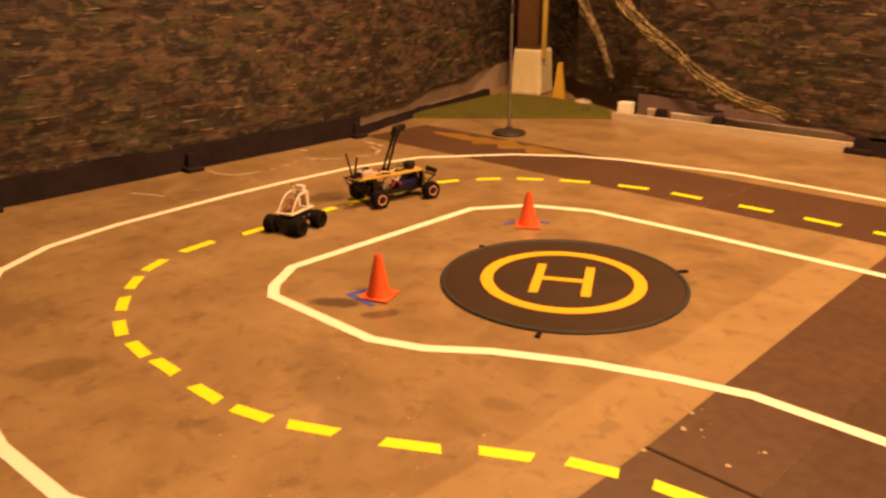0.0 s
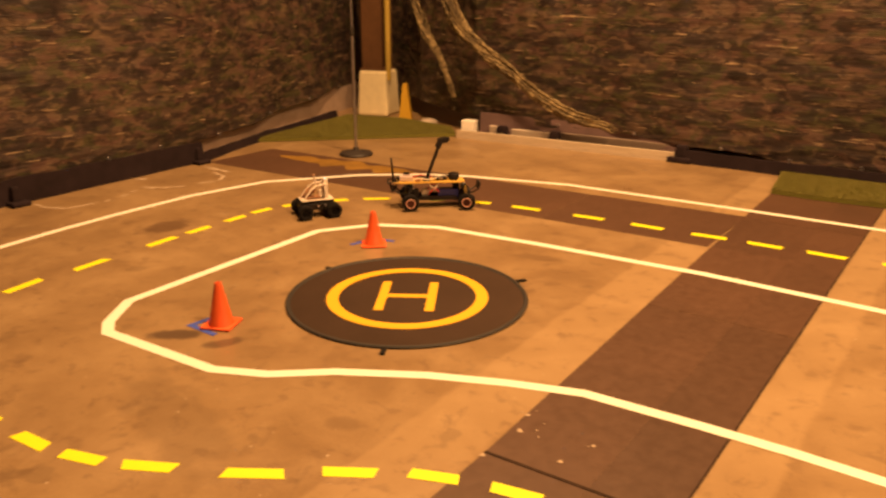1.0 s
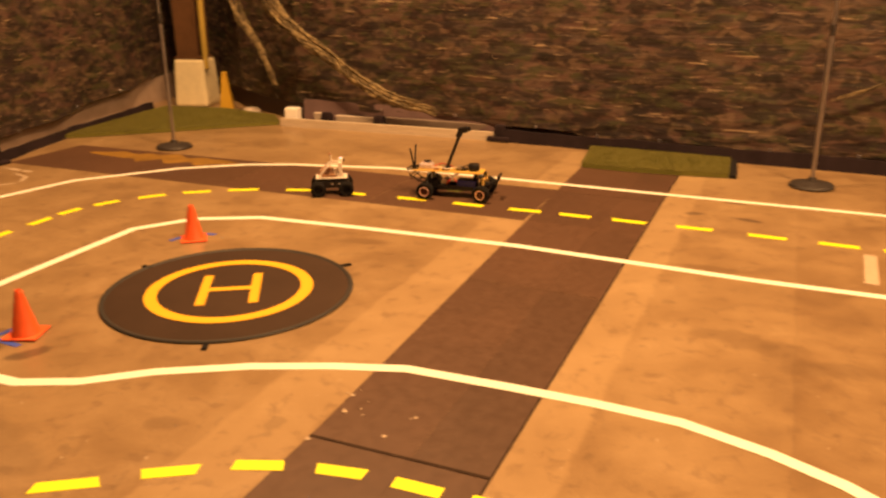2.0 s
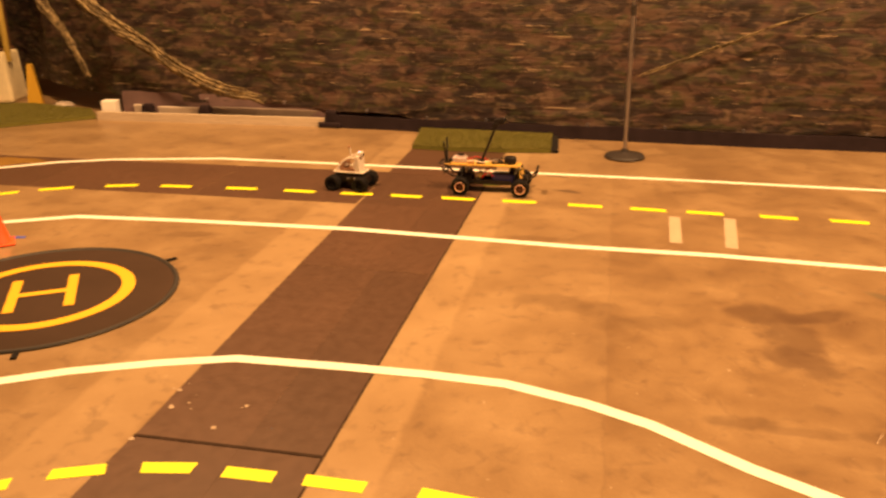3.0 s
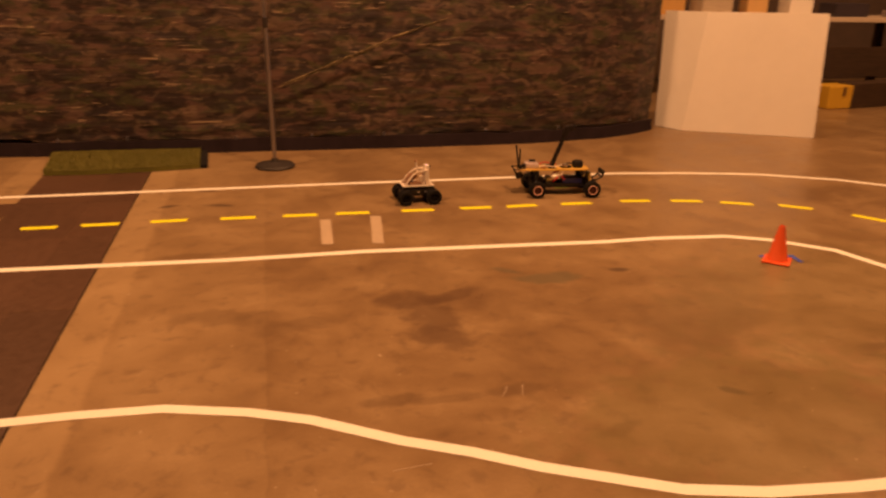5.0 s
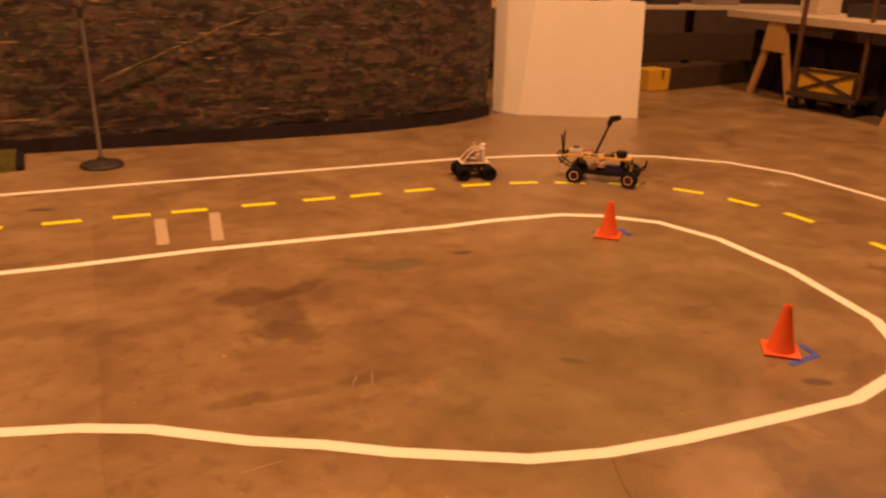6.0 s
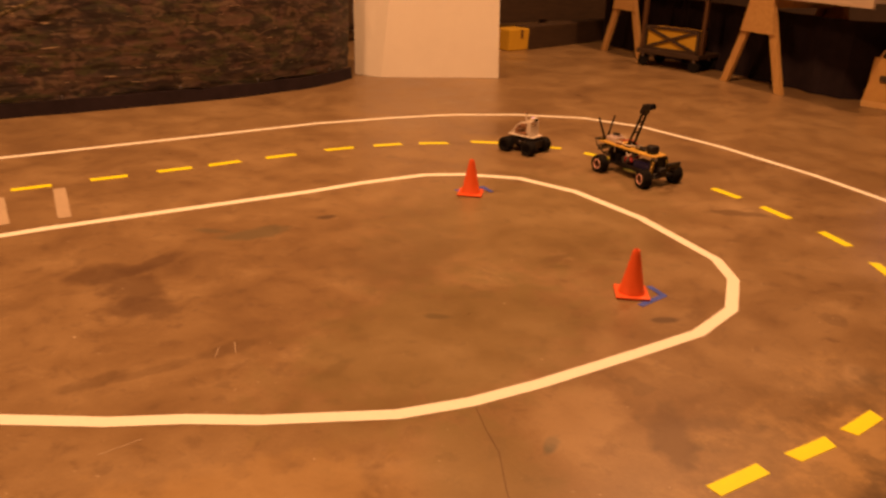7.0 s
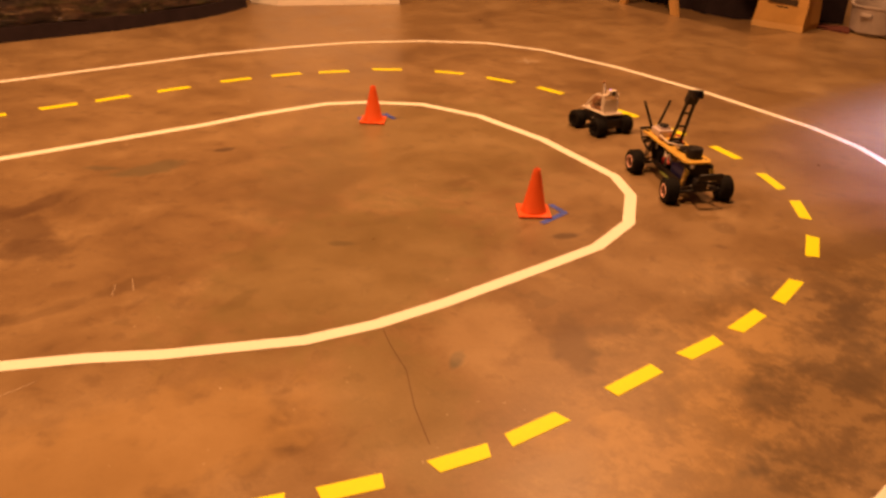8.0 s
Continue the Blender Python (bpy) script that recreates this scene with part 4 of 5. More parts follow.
# ---- back of the hall: bench, sawhorses, table, cart, bag ----
bench = empty("long_bench", pose(7.6, 9.1, 0, 0, 0, -6), "long dark workbench with a pale top at the wall", "workbench")
part("top", box((5.4, 0.8, 0.05), (0, 0, 0.93), bevel=0.006), TABLE_TOP, bench)
part("back_board", box((5.4, 0.04, 0.36), (0, -0.24, 0.42), bevel=0.004), DARK_WOOD, bench)
for x in (-2.5, -0.8, 0.9, 2.5):
    part("leg", box((0.09, 0.09, 0.905), (x, 0.2, 0.4525), bevel=0.005), DARK_WOOD, bench)
for x, w, h, m in ((-2.1, 0.35, 0.30, KRAFT), (-1.55, 0.42, 0.24, BOARD_PALE), (-1.0, 0.25, 0.34, KRAFT_PALE), (-0.45, 0.3, 0.2, PANEL_WHITE), (0.2, 0.5, 0.16, DARK_CLOTH), (1.1, 0.6, 0.08, DULL_METAL)):
    p = bench.matrix_basis @ Vector((x, -0.05, 0.956))
    tagged(place(part("storage_box", box((w, 0.3, h), (0, 0, h / 2), bevel=0.008), m), pose(*p, 0, 0, -6 + 10 * math.sin(7 * x))), "small box stored on the bench top", "box", "boxes on the bench")
beam = tagged(place(part("timber_beam", box((2.6, 0.24, 0.28), (0, 0, 0.14), bevel=0.012), DARK_WOOD), pose(8.40, 8.20, 0, 0, 0, 12)), "heavy weathered timber beam lying on the floor", "timber")
crate = empty("yellow_crate", pose(7.00, 7.94, 0, 0, 0, 6), "yellow plastic bin beside the timber", "bin")
part("body", box((0.36, 0.26, 0.26), (0, 0, 0.131), bevel=0.015, taper=1.06), WEDGE_YELLOW, crate)
part("handle", box((0.03, 0.02, 0.10), (0.02, -0.14, 0.20), bevel=0.006), RUSTY, crate)
for z in (0.06, 0.12, 0.18, 0.24):
    part("tooth", box((0.03, 0.03, 0.03), (0.195, -0.12, z), (0, 45, 0), 0.003), WEDGE_YELLOW, crate)


def sawhorse(x, y, turn):
    ob = empty("sawhorse", pose(x, y, 0, 0, 0, turn), "pine sawhorse with splayed legs under the table", "sawhorse", "sawhorses")
    part("beam", box((0.94, 0.09, 0.14), (0.45, 0, 0.830), bevel=0.005), PINE, ob)
    for bx, s in ((0.0, 1), (0.0, -1), (0.9, 1), (0.9, -1)):
        leg = bmesh.new()
        rows = []
        for z, yy in ((0.0, 0.37), (0.88, 0.060)):
            rows.append([leg.verts.new((bx + dx, s * (yy + dy), z)) for dx, dy in ((-0.02, -0.045), (0.02, -0.045), (0.02, 0.045), (-0.02, 0.045))])
        for k in range(4):
            leg.faces.new((rows[0][k], rows[0][(k + 1) % 4], rows[1][(k + 1) % 4], rows[1][k]))
        leg.faces.new(rows[0][::-1])
        leg.faces.new(rows[1])
        bmesh.ops.recalc_face_normals(leg, faces=leg.faces[:])
        part("leg", leg, PINE, ob)
    for bx in (-0.035, 0.935):
        part("gusset", prism([(-0.215, 0.53), (0.215, 0.53), (0.14, 0.86), (-0.14, 0.86)], -0.012, 0.012), PINE, ob).matrix_basis = pose(bx, 0, 0, 90, 0, 90)
    return ob


sawhorse(7.64, 4.87, -9)
sawhorse(8.03, 7.07, -9)
table = empty("work_table", pose(8.38, 5.95, 0, 0, 0, -9), "long worktable top laid over two sawhorses", "table")
part("top", box((1.15, 4.4, 0.045), (0, -0.20, 0.925), bevel=0.004), TABLE_TOP, table)
part("edge_board", box((0.03, 4.4, 0.085), (-0.59, -0.20, 0.905), bevel=0.004), TABLE_TOP, table, "pale edge board")
# black sheet added for the shade under the table and behind the bag
shade_sheet = bmesh.new()
rows = []
for i in range(61):
    y = -2.5 + 4.5 * i / 60
    bend = 1.3 * max(0.0, -1.85 - y)
    rows.append([shade_sheet.verts.new((-0.18 + 0.03 * math.sin(y * 17) + 0.015 * math.sin(y * 41) + dx + bend, y, z)) for dx, z in ((0, 0.004), (0, 0.71), (0.012, 0.71), (0.012, 0.004))])
for a, b in zip(rows, rows[1:]):
    for k in range(4):
        shade_sheet.faces.new((a[k], a[(k + 1) % 4], b[(k + 1) % 4], b[k]))
part("shade_sheet", shade_sheet, BLACK_AND_SHADE, table, "black sheet standing in for the shade under the table")
for y, w, h, m in ((-1.5, 0.35, 0.12, KRAFT), (-0.8, 0.28, 0.10, PANEL_WHITE), (0.3, 0.5, 0.14, DARK_CLOTH), (1.2, 0.35, 0.18, BOARD_PALE)):
    p = table.matrix_basis @ Vector((0.1, y, 0.949))
    tagged(place(part("storage_box", box((0.3, w, h), (0, 0, h / 2), bevel=0.01), m), pose(*p, 0, 0, -9 + 12 * math.sin(5 * y))), "small box stored on the worktable", "box", "boxes on the table")

cart = empty("hand_cart", pose(7.90, 6.08, 0, 0, 0, 101), "brown wheeled cart with a yellow cross-braced crate", "cart")
part("platform", box((0.78, 0.46, 0.05), (0, 0, 0.165), bevel=0.006), DARK_WOOD, cart)
part("crate_body", box((0.60, 0.22, 0.24), (-0.02, 0.09, 0.312), bevel=0.006), WEDGE_YELLOW, cart, "yellow crate")
for size, at, rot in (((0.68, 0.02, 0.03), (-0.02, 0.21, 0.205), (0, 0, 0)), ((0.68, 0.02, 0.03), (-0.02, 0.21, 0.435), (0, 0, 0)), ((0.66, 0.018, 0.03), (-0.02, 0.215, 0.32), (0, 19, 0)), ((0.66, 0.018, 0.03), (-0.02, 0.217, 0.32), (0, -19, 0)),
                      ((0.03, 0.02, 0.26), (-0.345, 0.21, 0.32), (0, 0, 0)), ((0.03, 0.02, 0.26), (0.305, 0.21, 0.32), (0, 0, 0))):
    part("brace", box(size, at, rot, 0.002), DARK_WOOD, cart)
for x in (-0.37, 0.37):
    part("upright", box((0.04, 0.04, 1.25), (x, 0.15, 0.815), bevel=0.004), RUSTY, cart)
part("push_bar", box((0.74, 0.035, 0.035), (0, 0.15, 1.44), bevel=0.006), RUSTY, cart)
for x in (-0.32, 0.32):
    for y in (-0.17, 0.17):
        w = smooth(part("caster", lathe([(0.02, -0.02), (0.062, -0.02), (0.068, -0.010), (0.068, 0.010), (0.062, 0.02), (0.02, 0.02)], 24, axis="Y"), RUBBER, cart))
        place(w, pose(x, y, 0.068))
        part("fork", box((0.03, 0.055, 0.05), (x, y, 0.125), bevel=0.003), DULL_METAL, cart)

bag = empty("paper_bag", pose(8.03, 3.61, 0, 0, 0, -83), "brown kraft paper bag with rope handles and printed bars", "paper bag")
shell = bmesh.new()
rows = []
for z, gx, gy in ((0.0, 0.235, 0.175), (0.06, 0.235, 0.175), (0.22, 0.230, 0.168), (0.43, 0.215, 0.150)):
    rows.append([shell.verts.new((x + 0.014 * noise.noise(Vector((x * 9, y * 9, z * 9))), y + 0.013 * noise.noise(Vector((x * 9, y * 9, z * 7 + 4))), z + 0.001)) for x, y in
                 ((-gx, -gy), (-gx * 0.4, -gy - 0.006), (gx * 0.4, -gy - 0.004), (gx, -gy), (gx - 0.012, 0), (gx, gy), (0, gy + 0.006), (-gx, gy), (-gx + 0.012, 0))])
for a, b in zip(rows, rows[1:]):
    for k in range(9):
        shell.faces.new((a[k], a[(k + 1) % 9], b[(k + 1) % 9], b[k]))
shell.faces.new(rows[0][::-1])
bag_ob = part("body", shell, KRAFT, bag)
sol = bag_ob.modifiers.new("paper", "SOLIDIFY")
sol.thickness = 0.004
part("bottom_fold", box((0.474, 0.004, 0.055), (0, -0.193, 0.030), (3, 0, 0)), KRAFT_PALE, bag, "bright folded bottom edge")
part("printed_bar", box((0.27, 0.002, 0.055), (0.01, -0.184, 0.255), (2, 3, 0)), INK, bag, "dark printed bar")
part("printed_bar", box((0.11, 0.002, 0.012), (0.01, -0.179, 0.200), (2, 3, 0)), INK, bag, "thin printed bar")
for y in (-0.135, 0.135):
    smooth(part("handle", tube([(0.17 * math.cos(a), y + 0.02 * math.sin(a), 0.41 + 0.17 * math.sin(a)) for a in (math.pi * k / 14 for k in range(15))], 0.009), ROPE, bag, "twisted paper handle"), 60)
smooth(part("contents", lathe([(0.001, 0.30), (0.12, 0.30), (0.135, 0.42), (0.10, 0.49), (0.04, 0.515), (0.001, 0.518)], 14), DARK_CLOTH, bag, "dark cloth inside"), 180)
tub = empty("metal_tub", pose(8.50, 2.97, 0), "dull grey round metal tub on the floor", "tub")
smooth(part("shell", lathe([(0.001, 0.004), (0.21, 0.004), (0.24, 0.03), (0.262, 0.23), (0.274, 0.24), (0.274, 0.258), (0.250, 0.258), (0.228, 0.05), (0.001, 0.04)], 36), TUB_METAL, tub), 40)
part("handle", box((0.03, 0.10, 0.03), (-0.268, 0.02, 0.18), bevel=0.008), TUB_METAL, tub)

# low slab whose dark red imitates the shaded floor beside the bag
mat = prism([(8.22, 3.10), (8.50, 3.20), (8.40, 3.46), (8.25, 3.42)], 0.001, 0.02)
tagged(part("red_shade_patch", mat, RED_SHADE), "dark red slab standing in for shaded floor beside the bag", "cloth")


# ---- vehicles (x ahead, y to the left, z up, origin on the floor) ----
def wheel(parent, name, r, w, at, rim):
    tyre = bmesh.new()
    lathe([(r * 0.46, -w * 0.36), (r * 0.58, -w / 2), (r * 0.90, -w / 2), (r * 0.985, -w * 0.38), (r * 0.985, w * 0.38), (r * 0.90, w / 2), (r * 0.58, w / 2), (r * 0.46, w * 0.30)], 28, tyre, "Y")
    hub = smooth(part(name, tyre, RUBBER, parent, "black knobbly tyre"), 35)
    place(hub, pose(*at))
    knobs = bmesh.new()
    for i in range(18):
        for s in (-1, 0, 1):
            a = 2 * math.pi * (i + (0.5 if s else 0)) / 18
            box((r * 0.13, w * 0.24, r * 0.10), (r * 0.985 * math.cos(a), s * w * 0.31, -r * 0.985 * math.sin(a)), (0, math.degrees(a) + 90, 0), bm=knobs)
    part("tread", knobs, RUBBER, hub)
    out = 1 if at[1] > 0 else -1
    for s in (out,):
        y = s * w / 2
        if rim:
            smooth(part("rim_ring", lathe([(r * 0.475, y * 0.70), (r * 0.485, y * 1.06), (r * 0.565, y * 1.06), (r * 0.60, y * 0.90)], 28, axis="Y", caps=False), RIM_ORANGE, hub, "orange ring on the rim"), 30)
        face = bmesh.new()
        lathe([(r * 0.001, y * 0.70), (r * 0.14, y * 0.92), (r * 0.18, y * 0.70), (r * 0.45, y * 0.72)], 20, face, "Y")
        for k in range(5):
            a = 2 * math.pi * k / 5
            box((r * 0.34, 0.004, r * 0.10), (r * 0.28 * math.cos(a), y * 0.84, -r * 0.28 * math.sin(a)), (0, math.degrees(a), 0), bm=face)
        part("wheel_face", face, RIM_DARK if rim else RUBBER, hub)
    return hub


def spring(parent, p, q, r, mat):
    p, q = Vector(p), Vector(q)
    d = q - p
    side = d.orthogonal().normalized()
    up = side.cross(d.normalized())
    body = smooth(part("shock", rod(p, p + d * 0.55, r * 0.65), BLACK_PLASTIC, parent), 40)
    part("shock_rod", rod(p + d * 0.5, q, r * 0.3, seg=8), SILVER, parent)
    pts = [p + d * (0.15 + 0.75 * k / 60) + r * (math.cos(k * 0.75) * side + math.sin(k * 0.75) * up) for k in range(61)]
    part("coil", tube(pts, r * 0.22, seg=5), mat, body, "coil spring")


def truck():
    ob = empty("robot_truck", Matrix.Identity(4), "black off-road robot truck with a yellow plywood deck, driving", "robot car")
    R, W, WB, TR = 0.054, 0.056, 0.368, 0.256
    wheels = [wheel(ob, "wheel", R, W, (sx * WB / 2, sy * TR / 2, R), True) for sx in (-1, 1) for sy in (-1, 1)]
    chassis = bmesh.new()
    prism([(-0.20, -0.035), (-0.10, -0.055), (0.10, -0.055), (0.21, -0.03), (0.21, 0.03), (0.10, 0.055), (-0.10, 0.055), (-0.20, 0.035)], 0.050, 0.062, chassis)
    for s in (-1, 1):
        box((0.24, 0.008, 0.022), (0, s * 0.054, 0.068), bm=chassis)
    part("chassis", chassis, BLACK_PLASTIC, ob)
    # the plate's green colour stands in for a glint low on the truck's side
    part("under_plate", prism([(-0.05, -0.062), (0.03, -0.062), (0.06, -0.04), (0.06, 0.04), (0.03, 0.062), (-0.05, 0.062)], 0.044, 0.0495), GREEN_GLINT, ob, "side plate coloured as a greenish glint")
    part("battery", box((0.135, 0.085, 0.052), (0.070, 0, 0.090), bevel=0.008), BLUE_PACK, ob, "dark blue battery pack")
    part("motor", smooth_rod((-0.08, -0.03, 0.09), (-0.08, 0.045, 0.09), 0.024), SILVER, ob)
    part("gearbox", box((0.09, 0.07, 0.065), (-0.165, 0, 0.085), bevel=0.012), BLACK_PLASTIC, ob)
    part("gearbox", box((0.07, 0.06, 0.055), (0.185, 0, 0.080), bevel=0.012), BLACK_PLASTIC, ob)
    part("servo", box((0.04, 0.03, 0.04), (0.125, 0.02, 0.135), bevel=0.004), BLACK_PLASTIC, ob)
    for k, (mat, pts) in enumerate(((RED_WIRE, [(-0.06, -0.045, 0.10), (-0.04, -0.062, 0.13), (-0.02, -0.05, 0.15), (0.01, -0.058, 0.12)]), (RED_WIRE, [(-0.07, 0.045, 0.10), (-0.03, 0.06, 0.14), (0.0, 0.05, 0.15)]),
                                    (WHITE_PLASTIC, [(-0.05, -0.05, 0.16), (-0.02, -0.062, 0.145), (0.0, -0.055, 0.165)]))):
        smooth(part("wire", tube(pts, 0.005), mat, ob), 60)
    # suspension
    for sx in (-1, 1):
        part("shock_tower", prism([(-0.05, 0.07), (0.05, 0.07), (0.07, 0.155), (0.045, 0.172), (-0.045, 0.172), (-0.07, 0.155)], -0.004, 0.004), BLACK_PLASTIC, ob).matrix_basis = pose(sx * 0.168, 0, 0, 90, 0, 90)
        for sy in (-1, 1):
            arm = bmesh.new()
            for dx in (-0.028, 0.028):
                rod((sx * 0.1875 + dx, sy * 0.028, 0.060), (sx * 0.1875 + dx * 0.4, sy * 0.105, 0.050), 0.006, arm, seg=8)
            box((0.05, 0.02, 0.008), (sx * 0.1875, sy * 0.07, 0.056), bm=arm)
            part("suspension_arm", arm, BLACK_PLASTIC, ob)
            part("axle", rod((sx * 0.1875, sy * 0.03, 0.075), (sx * 0.1875, sy * 0.115, 0.052), 0.004, seg=8), SILVER, ob)
            spring(ob, (sx * 0.178, sy * 0.052, 0.158), (sx * 0.1875, sy * 0.082, 0.064), 0.010, GOLD if sx > 0 else BLACK_PLASTIC)
    # deck
    deck = part("deck", prism([(-0.300, -0.046), (-0.275, -0.062), (0.150, -0.064), (0.178, -0.046), (0.178, 0.046), (0.150, 0.064), (-0.275, 0.062), (-0.300, 0.046)], 0.180, 0.188), PLY, ob, "yellow varnished plywood deck")
    for x in (-0.16, 0.15):
        for y in (-0.04, 0.04):
            part("standoff", rod((x, y, 0.12), (x, y, 0.165), 0.005, seg=8), SILVER, ob)
            part("screw", rod((x, y, 0.187), (x, y, 0.191), 0.005, seg=10), SILVER, deck)
    lid = lathe([(0.001, 0.187), (0.030, 0.187), (0.032, 0.196), (0.037, 0.199), (0.038, 0.226), (0.033, 0.233), (0.001, 0.234)], 32)
    place(smooth(part("scanner", lid, BLACK_PLASTIC, ob, "round black laser scanner"), 40), pose(0.110, 0, 0))
    comp = part("computer", box((0.085, 0.075, 0.030), (-0.205, 0, 0.206), bevel=0.004), PALE_CASE, ob, "pale pinkish computer case with a dark fan")
    fins = bmesh.new()
    for k in range(7):
        box((0.05, 0.003, 0.012), (-0.20, -0.024 + 0.008 * k, 0.227), bm=fins)
    part("heat_sink", fins, PALE_CASE, comp)
    smooth(part("fan", rod((-0.20, 0, 0.232), (-0.20, 0, 0.240), 0.022, seg=20), BLACK_PLASTIC, comp), 40)
    part("connector", box((0.02, 0.05, 0.016), (-0.255, 0, 0.202), bevel=0.002), BLACK_PLASTIC, comp)
    part("circuit_board", box((0.07, 0.05, 0.010), (0.03, 0.0, 0.195), bevel=0.002), BLACK_PLASTIC, ob)
    part("module", box((0.03, 0.03, 0.016), (0.02, -0.02, 0.208), bevel=0.002), SILVER, ob)
    part("module", box((0.04, 0.016, 0.014), (-0.13, -0.038, 0.195), bevel=0.002), COPPER, ob)
    for mat, pts in ((WHITE_PLASTIC, [(-0.16, -0.03, 0.20), (-0.12, -0.045, 0.210), (-0.06, -0.04, 0.200), (0.0, -0.02, 0.208)]), (RED_WIRE, [(-0.16, 0.02, 0.20), (-0.11, 0.04, 0.216), (-0.03, 0.02, 0.205)]),
                     (BLACK_PLASTIC, [(0.02, 0.02, 0.2), (0.06, 0.045, 0.21), (0.09, 0.02, 0.2)])):
        smooth(part("wire", tube(pts, 0.0035), mat, ob), 60)
    # leaning ladder mast with a camera head
    base, top = Vector((-0.072, 0, 0.187)), Vector((0.018, 0, 0.428))
    mast = bmesh.new()
    for s in (-1, 1):
        rod(base + Vector((0, s * 0.026, 0)), top + Vector((0, s * 0.017, 0)), 0.0078, mast, seg=8)
    for k in (0.12, 0.40, 0.68, 0.95):
        c = base.lerp(top, k)
        w = 0.026 - 0.009 * k
        rod(c + Vector((0, -w, 0)), c + Vector((0, w, 0)), 0.005, mast, seg=8)
    part("mast", mast, BLACK_PLASTIC, ob, "black leaning ladder mast")
    part("mast_foot", box((0.05, 0.075, 0.014), (-0.072, 0, 0.194), bevel=0.003), BLACK_PLASTIC, ob)
    head = part("camera_head", box((0.062, 0.046, 0.036), (0.037, 0, 0.450), (0, -12, 0), 0.006), BLACK_PLASTIC, ob)
    part("bracket", box((0.034, 0.05, 0.045), (0.013, 0, 0.424), (0, 24, 0), 0.005), BLACK_PLASTIC, head)
    smooth(part("lens", rod((0.060, 0, 0.455), (0.081, 0, 0.459), 0.015, seg=18), LENS, head, "dark glass lens"), 40)
    # aerials
    for s in (-1, 1):
        smooth(part("aerial", rod((-0.288, s * 0.010, 0.190), (-0.298, s * 0.066, 0.326), 0.0068, r2=0.0058, seg=10), BLACK_PLASTIC, ob, "black rod aerial"), 40)
    part("aerial_mount", box((0.03, 0.05, 0.014), (-0.283, 0, 0.194), bevel=0.003), BLACK_PLASTIC, ob)
    # bumpers
    rear = bmesh.new()
    for s in (-1, 1):
        tube([(-0.18, s * 0.03, 0.085), (-0.245, s * 0.046, 0.096), (-0.302, s * 0.052, 0.132), (-0.326, s * 0.052, 0.172), (-0.255, s * 0.044, 0.176)], 0.0055, rear)
    for z, x in ((0.100, -0.250), (0.132, -0.302), (0.172, -0.326)):
        rod((x, -0.05, z), (x, 0.05, z), 0.005, rear, seg=8)
    box((0.006, 0.09, 0.05), (-0.284, 0, 0.122), (0, 48, 0), bm=rear)
    smooth(part("rear_bumper", rear, BLACK_PLASTIC, ob), 50)
    front = bmesh.new()
    for s in (-1, 1):
        tube([(0.19, s * 0.025, 0.09), (0.235, s * 0.04, 0.095), (0.272, s * 0.045, 0.118), (0.276, s * 0.045, 0.150)], 0.006, front)
    rod((0.272, -0.05, 0.118), (0.272, 0.05, 0.118), 0.006, front, seg=8)
    box((0.014, 0.11, 0.03), (0.278, 0, 0.145), (0, 12, 0), 0.005, front)
    smooth(part("front_bumper", front, BLACK_PLASTIC, ob), 50)
    part("front_light", box((0.008, 0.016, 0.014), (0.176, -0.035, 0.168), bevel=0.002), WHITE_PLASTIC, ob, "small white lamp block")
    # the deck and all that it bears sit low over the shock towers
    for child in ob.children:
        if child.name.split(".")[0] in ("deck", "scanner", "computer", "circuit_board", "module", "wire", "mast", "mast_foot", "camera_head", "aerial", "aerial_mount", "front_light"):
            child.location.z -= 0.014
    return ob, wheels, R


def smooth_rod(p, q, r):
    bm = rod(p, q, r, seg=20)
    for f in bm.faces:
        f.smooth = len(f.verts) == 4
    return bm


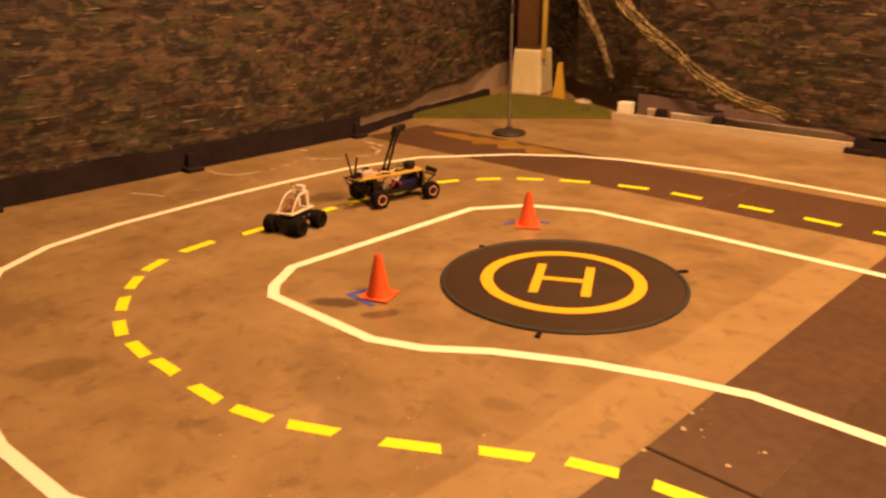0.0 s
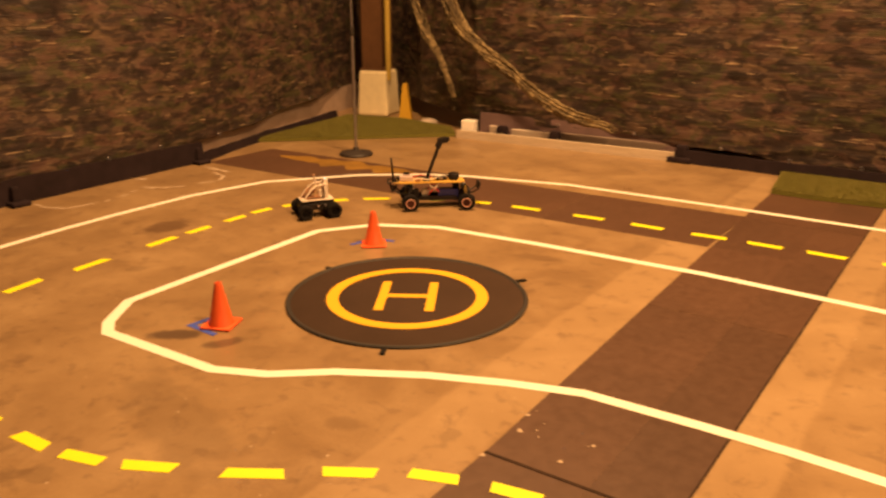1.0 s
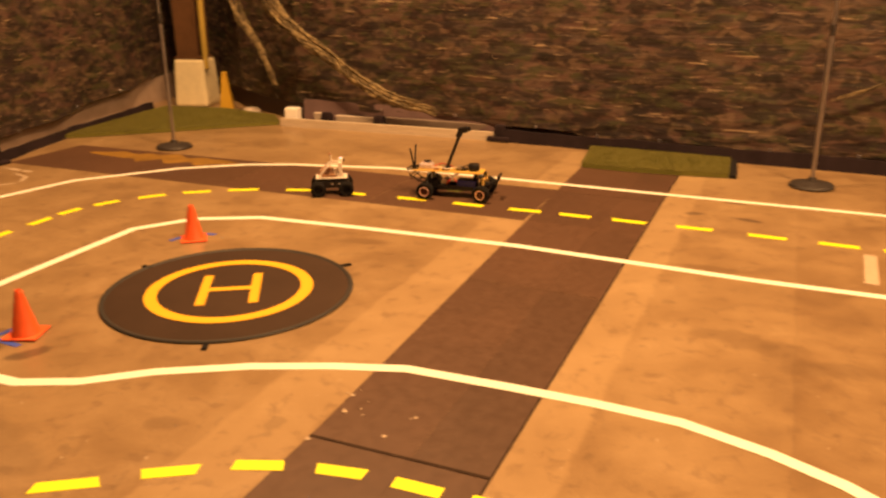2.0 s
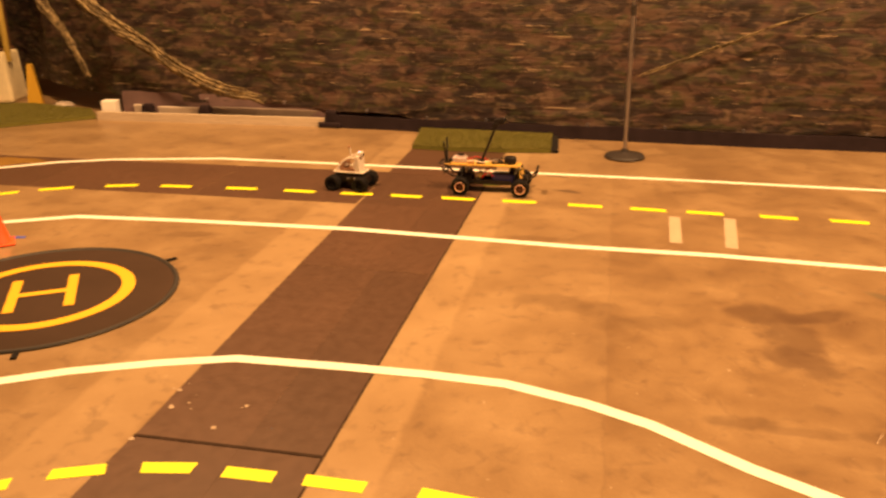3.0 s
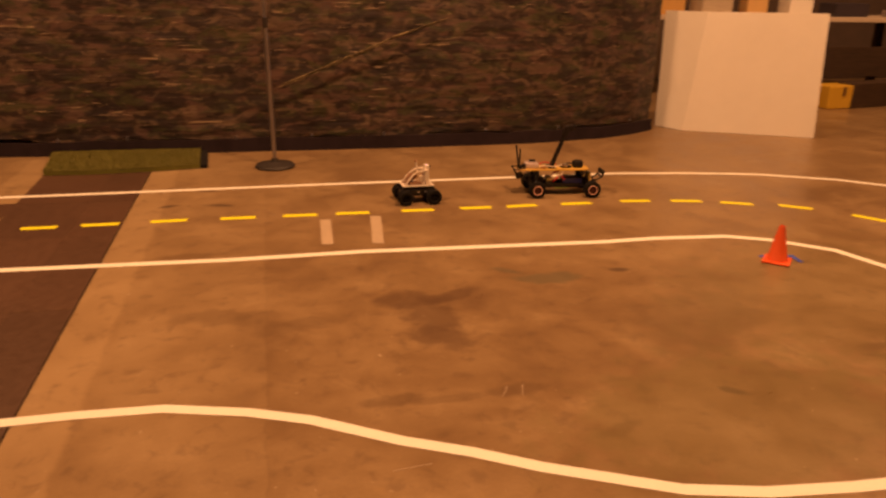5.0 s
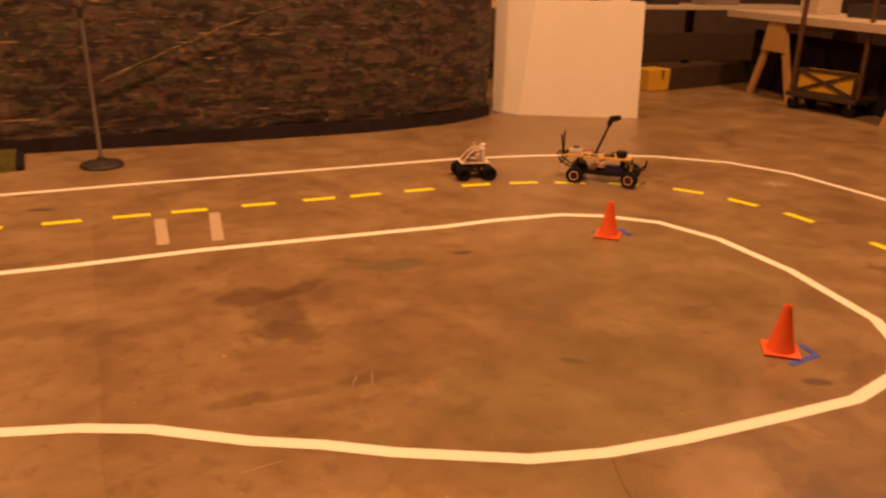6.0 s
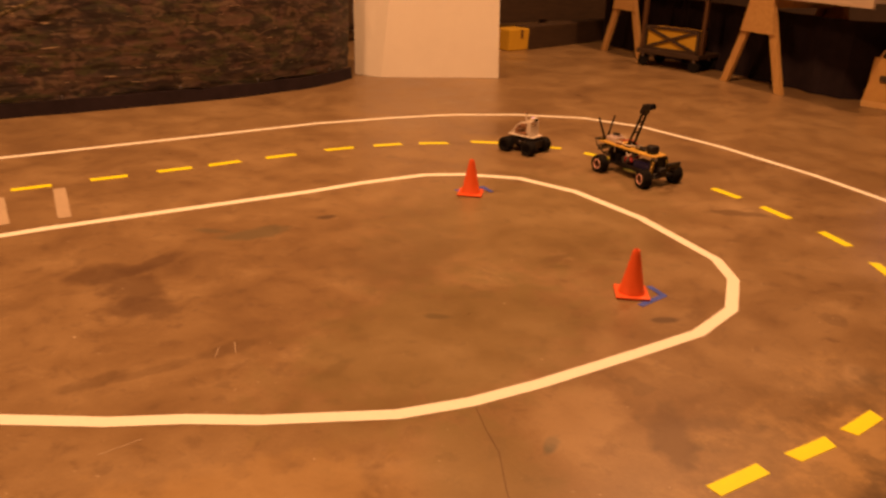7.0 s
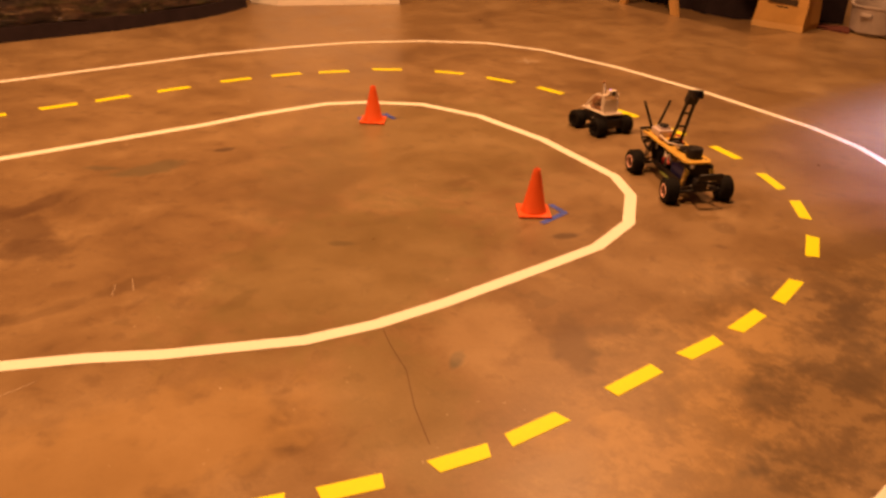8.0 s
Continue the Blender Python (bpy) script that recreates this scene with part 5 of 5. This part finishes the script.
def rover():
    ob = empty("robot_rover", Matrix.Identity(4), "small black four-wheeled robot rover with a white frame, driving", "robot car")
    R, W, WB, TR = 0.047, 0.062, 0.182, 0.176
    wheels = [wheel(ob, "wheel", R, W, (sx * WB / 2, sy * TR / 2, R), False) for sx in (-1, 1) for sy in (-1, 1)]
    part("chassis", box((0.20, 0.115, 0.048), (0, 0, 0.070), bevel=0.010), BLACK_PLASTIC, ob)
    for sx in (-1, 1):
        part("axle_block", box((0.045, 0.14, 0.03), (sx * WB / 2, 0, 0.05), bevel=0.006), BLACK_PLASTIC, ob)
        part("bumper", box((0.012, 0.11, 0.03), (sx * 0.108, 0, 0.072), bevel=0.005), BLACK_PLASTIC, ob)
    for x, y in ((0.0, -0.06), (0.045, -0.06), (0.0, 0.06)):
        part("switch", box((0.014, 0.006, 0.010), (x, y, 0.075), bevel=0.001), SILVER, ob)
    plate = bmesh.new()
    for size, at in (((0.218, 0.014, 0.008), (0, -0.058, 0.106)), ((0.218, 0.014, 0.008), (0, 0.058, 0.106)), ((0.016, 0.102, 0.008), (-0.101, 0, 0.106)), ((0.016, 0.102, 0.008), (0.101, 0, 0.106))):
        box(size, at, bevel=0.002, bm=plate)
    box((0.19, 0.104, 0.004), (0, 0, 0.103), bm=plate)
    part("top_plate", plate, WHITE_PLASTIC, ob, "white printed top plate")
    cage = bmesh.new()
    for s in (-1, 1):
        box((0.026, 0.010, 0.096), (0.062, s * 0.050, 0.157), (0, -4, 0), 0.002, cage)
        tube([(-0.092, s * 0.050, 0.108), (-0.068, s * 0.050, 0.142), (-0.040, s * 0.048, 0.176), (-0.008, s * 0.046, 0.198), (0.022, s * 0.046, 0.203), (0.058, s * 0.048, 0.204)], 0.0062, cage, 8)
    box((0.024, 0.110, 0.012), (0.058, 0, 0.206), bevel=0.002, bm=cage)
    box((0.008, 0.100, 0.070), (0.072, 0, 0.150), bevel=0.002, bm=cage)
    part("roll_cage", cage, WHITE_PLASTIC, ob, "white printed roll cage")
    cam_box = part("camera_box", box((0.030, 0.055, 0.026), (0.068, 0, 0.224), bevel=0.004), WHITE_PLASTIC, ob)
    smooth(part("lens", rod((0.082, 0, 0.222), (0.092, 0, 0.221), 0.010, seg=16), LENS, cam_box, "dark lens"), 40)
    part("light_diode", box((0.008, 0.011, 0.005), (0.066, -0.012, 0.239), bevel=0.002), LED, cam_box, "glowing violet light")
    part("mast", rod((0.002, 0, 0.196), (-0.006, 0, 0.262), 0.006, seg=8), WHITE_PLASTIC, ob)
    smooth(part("sensor_ball", lathe([(0.001, 0.256), (0.008, 0.259), (0.010, 0.266), (0.007, 0.273), (0.001, 0.276)], 12), COPPER, ob), 60).location.x = -0.008
    coil = bmesh.new()
    rn = random.Random(2)
    for k in range(5):
        tube([(-0.05 + rn.uniform(-0.02, 0.02) + 0.030 * math.cos(a), rn.uniform(-0.02, 0.02) + 0.020 * math.sin(a * 1.3 + k), 0.145 + 0.030 * math.sin(a + k * 0.4)) for a in (6.6 * j / 14 for j in range(15))], 0.004, coil, 6)
    smooth(part("wire_bundle", coil, COPPER, ob, "tangled orange wires"), 60)
    part("board", box((0.10, 0.07, 0.012), (-0.02, 0, 0.117), bevel=0.002), COPPER, ob)
    smooth(part("canister", rod((0.028, -0.01, 0.112), (0.028, -0.01, 0.165), 0.013, seg=16), WHITE_PLASTIC, ob, "small white canister"), 40)
    for child in ob.children:
        base = child.name.split(".")[0]
        if base in ("top_plate", "roll_cage", "camera_box", "mast", "sensor_ball", "wire_bundle", "board", "canister"):
            child.location.z += 0.012
            child.scale = (0.93, 0.90, 0.94) if base != "camera_box" else (0.93, 0.95, 0.94)
    return ob, wheels, R


TRUCK, TRUCK_WHEELS, TRUCK_R = truck()
ROVER, ROVER_WHEELS, ROVER_R = rover()
TRUCK_ROWS = [(0, -3.363, 3.080, 81.6), (0.5, -3.098, 3.682, 57.4), (1, -2.634, 4.146, 41.2), (1.5, -2.076, 4.490, 25.9), (2, -1.444, 4.650, 9.5), (2.2, -1.193, 4.684, 7.3), (2.6, -0.672, 4.735, 3.0), (2.95, -0.213, 4.757, 2.3), (3.3, 0.250, 4.766, 2.4), (3.5, 0.519, 4.787, 2.4), 
              (4, 1.185, 4.824, 0.5), (4.5, 1.866, 4.826, -5.1), (5, 2.558, 4.818, -5.8), (5.2, 2.841, 4.821, -7.0), (5.6, 3.389, 4.647, -21.5), (5.95, 3.804, 4.417, -37.4), (6.3, 4.123, 4.102, -55.5), (6.5, 4.240, 3.854, -65.9), (7, 4.306, 3.151, -90.6), (7.5, 4.122, 2.449, -106.0), (8, 3.820, 1.777, -118.0)]
ROVER_ROWS = [(0, -3.289, 2.292, 109.0), (0.5, -3.354, 2.912, 80.0), (1, -3.121, 3.507, 58.0), (1.5, -2.749, 4.021, 47.0), (2, -2.233, 4.389, 31.0), (2.2, -2.002, 4.476, 25.0), (2.6, -1.527, 4.596, 8.8), (2.95, -1.090, 4.631, -2.8), (3.3, -0.640, 4.638, -8.0), (3.5, -0.392, 4.583, -13.0), 
              (4, 0.247, 4.532, 0.0), (4.5, 0.888, 4.646, 10.0), (5, 1.566, 4.755, 3.0), (5.2, 1.834, 4.735, -1.0), (5.6, 2.449, 4.792, -3.7), (5.95, 2.963, 4.755, -9.8), (6.3, 3.416, 4.621, -22.0), (6.5, 3.670, 4.504, -31.0), (7, 4.069, 3.949, -73.0), (7.5, 4.194, 3.251, -88.0), (8, 4.170, 2.534, -101.0)]


def roll(wheels, rows, r, wb, steered):
    """Turns the wheels by the way that the vehicle has gone; steered ones also follow the bend of the way."""
    for k, w in enumerate(wheels):
        at = w.matrix_basis.translation.copy()
        keys, angle, lock = [], 0.0, 0.0
        for (ta, xa, ya, ha), (tb, xb, yb, hb) in zip(rows, rows[1:]):
            way = math.hypot(xb - xa, yb - ya)
            step, n = math.degrees(way / r), round((tb - ta) * FPS)
            then = max(-18.0, min(18.0, math.degrees(math.atan(wb * radians(hb - ha) / way)))) if steered and k > 1 else 0.0
            keys += [(ta + i / FPS, pose(*at, 0, angle + step * i / n, lock + (then - lock) * i / n)) for i in range(n)]
            angle, lock = angle + step, then
        keys.append((rows[-1][0], pose(*at, 0, angle, lock)))
        walk(w, keys)


def motions():
    walk(TRUCK, [(t, pose(x, y, 0, 0, 0, h)) for t, x, y, h in TRUCK_ROWS])
    walk(ROVER, [(t, pose(x, y, 0, 0, 0, h)) for t, x, y, h in ROVER_ROWS])
    roll(TRUCK_WHEELS, TRUCK_ROWS, TRUCK_R, 0.368, True)
    roll(ROVER_WHEELS, ROVER_ROWS, ROVER_R, 0.182, False)


motions()
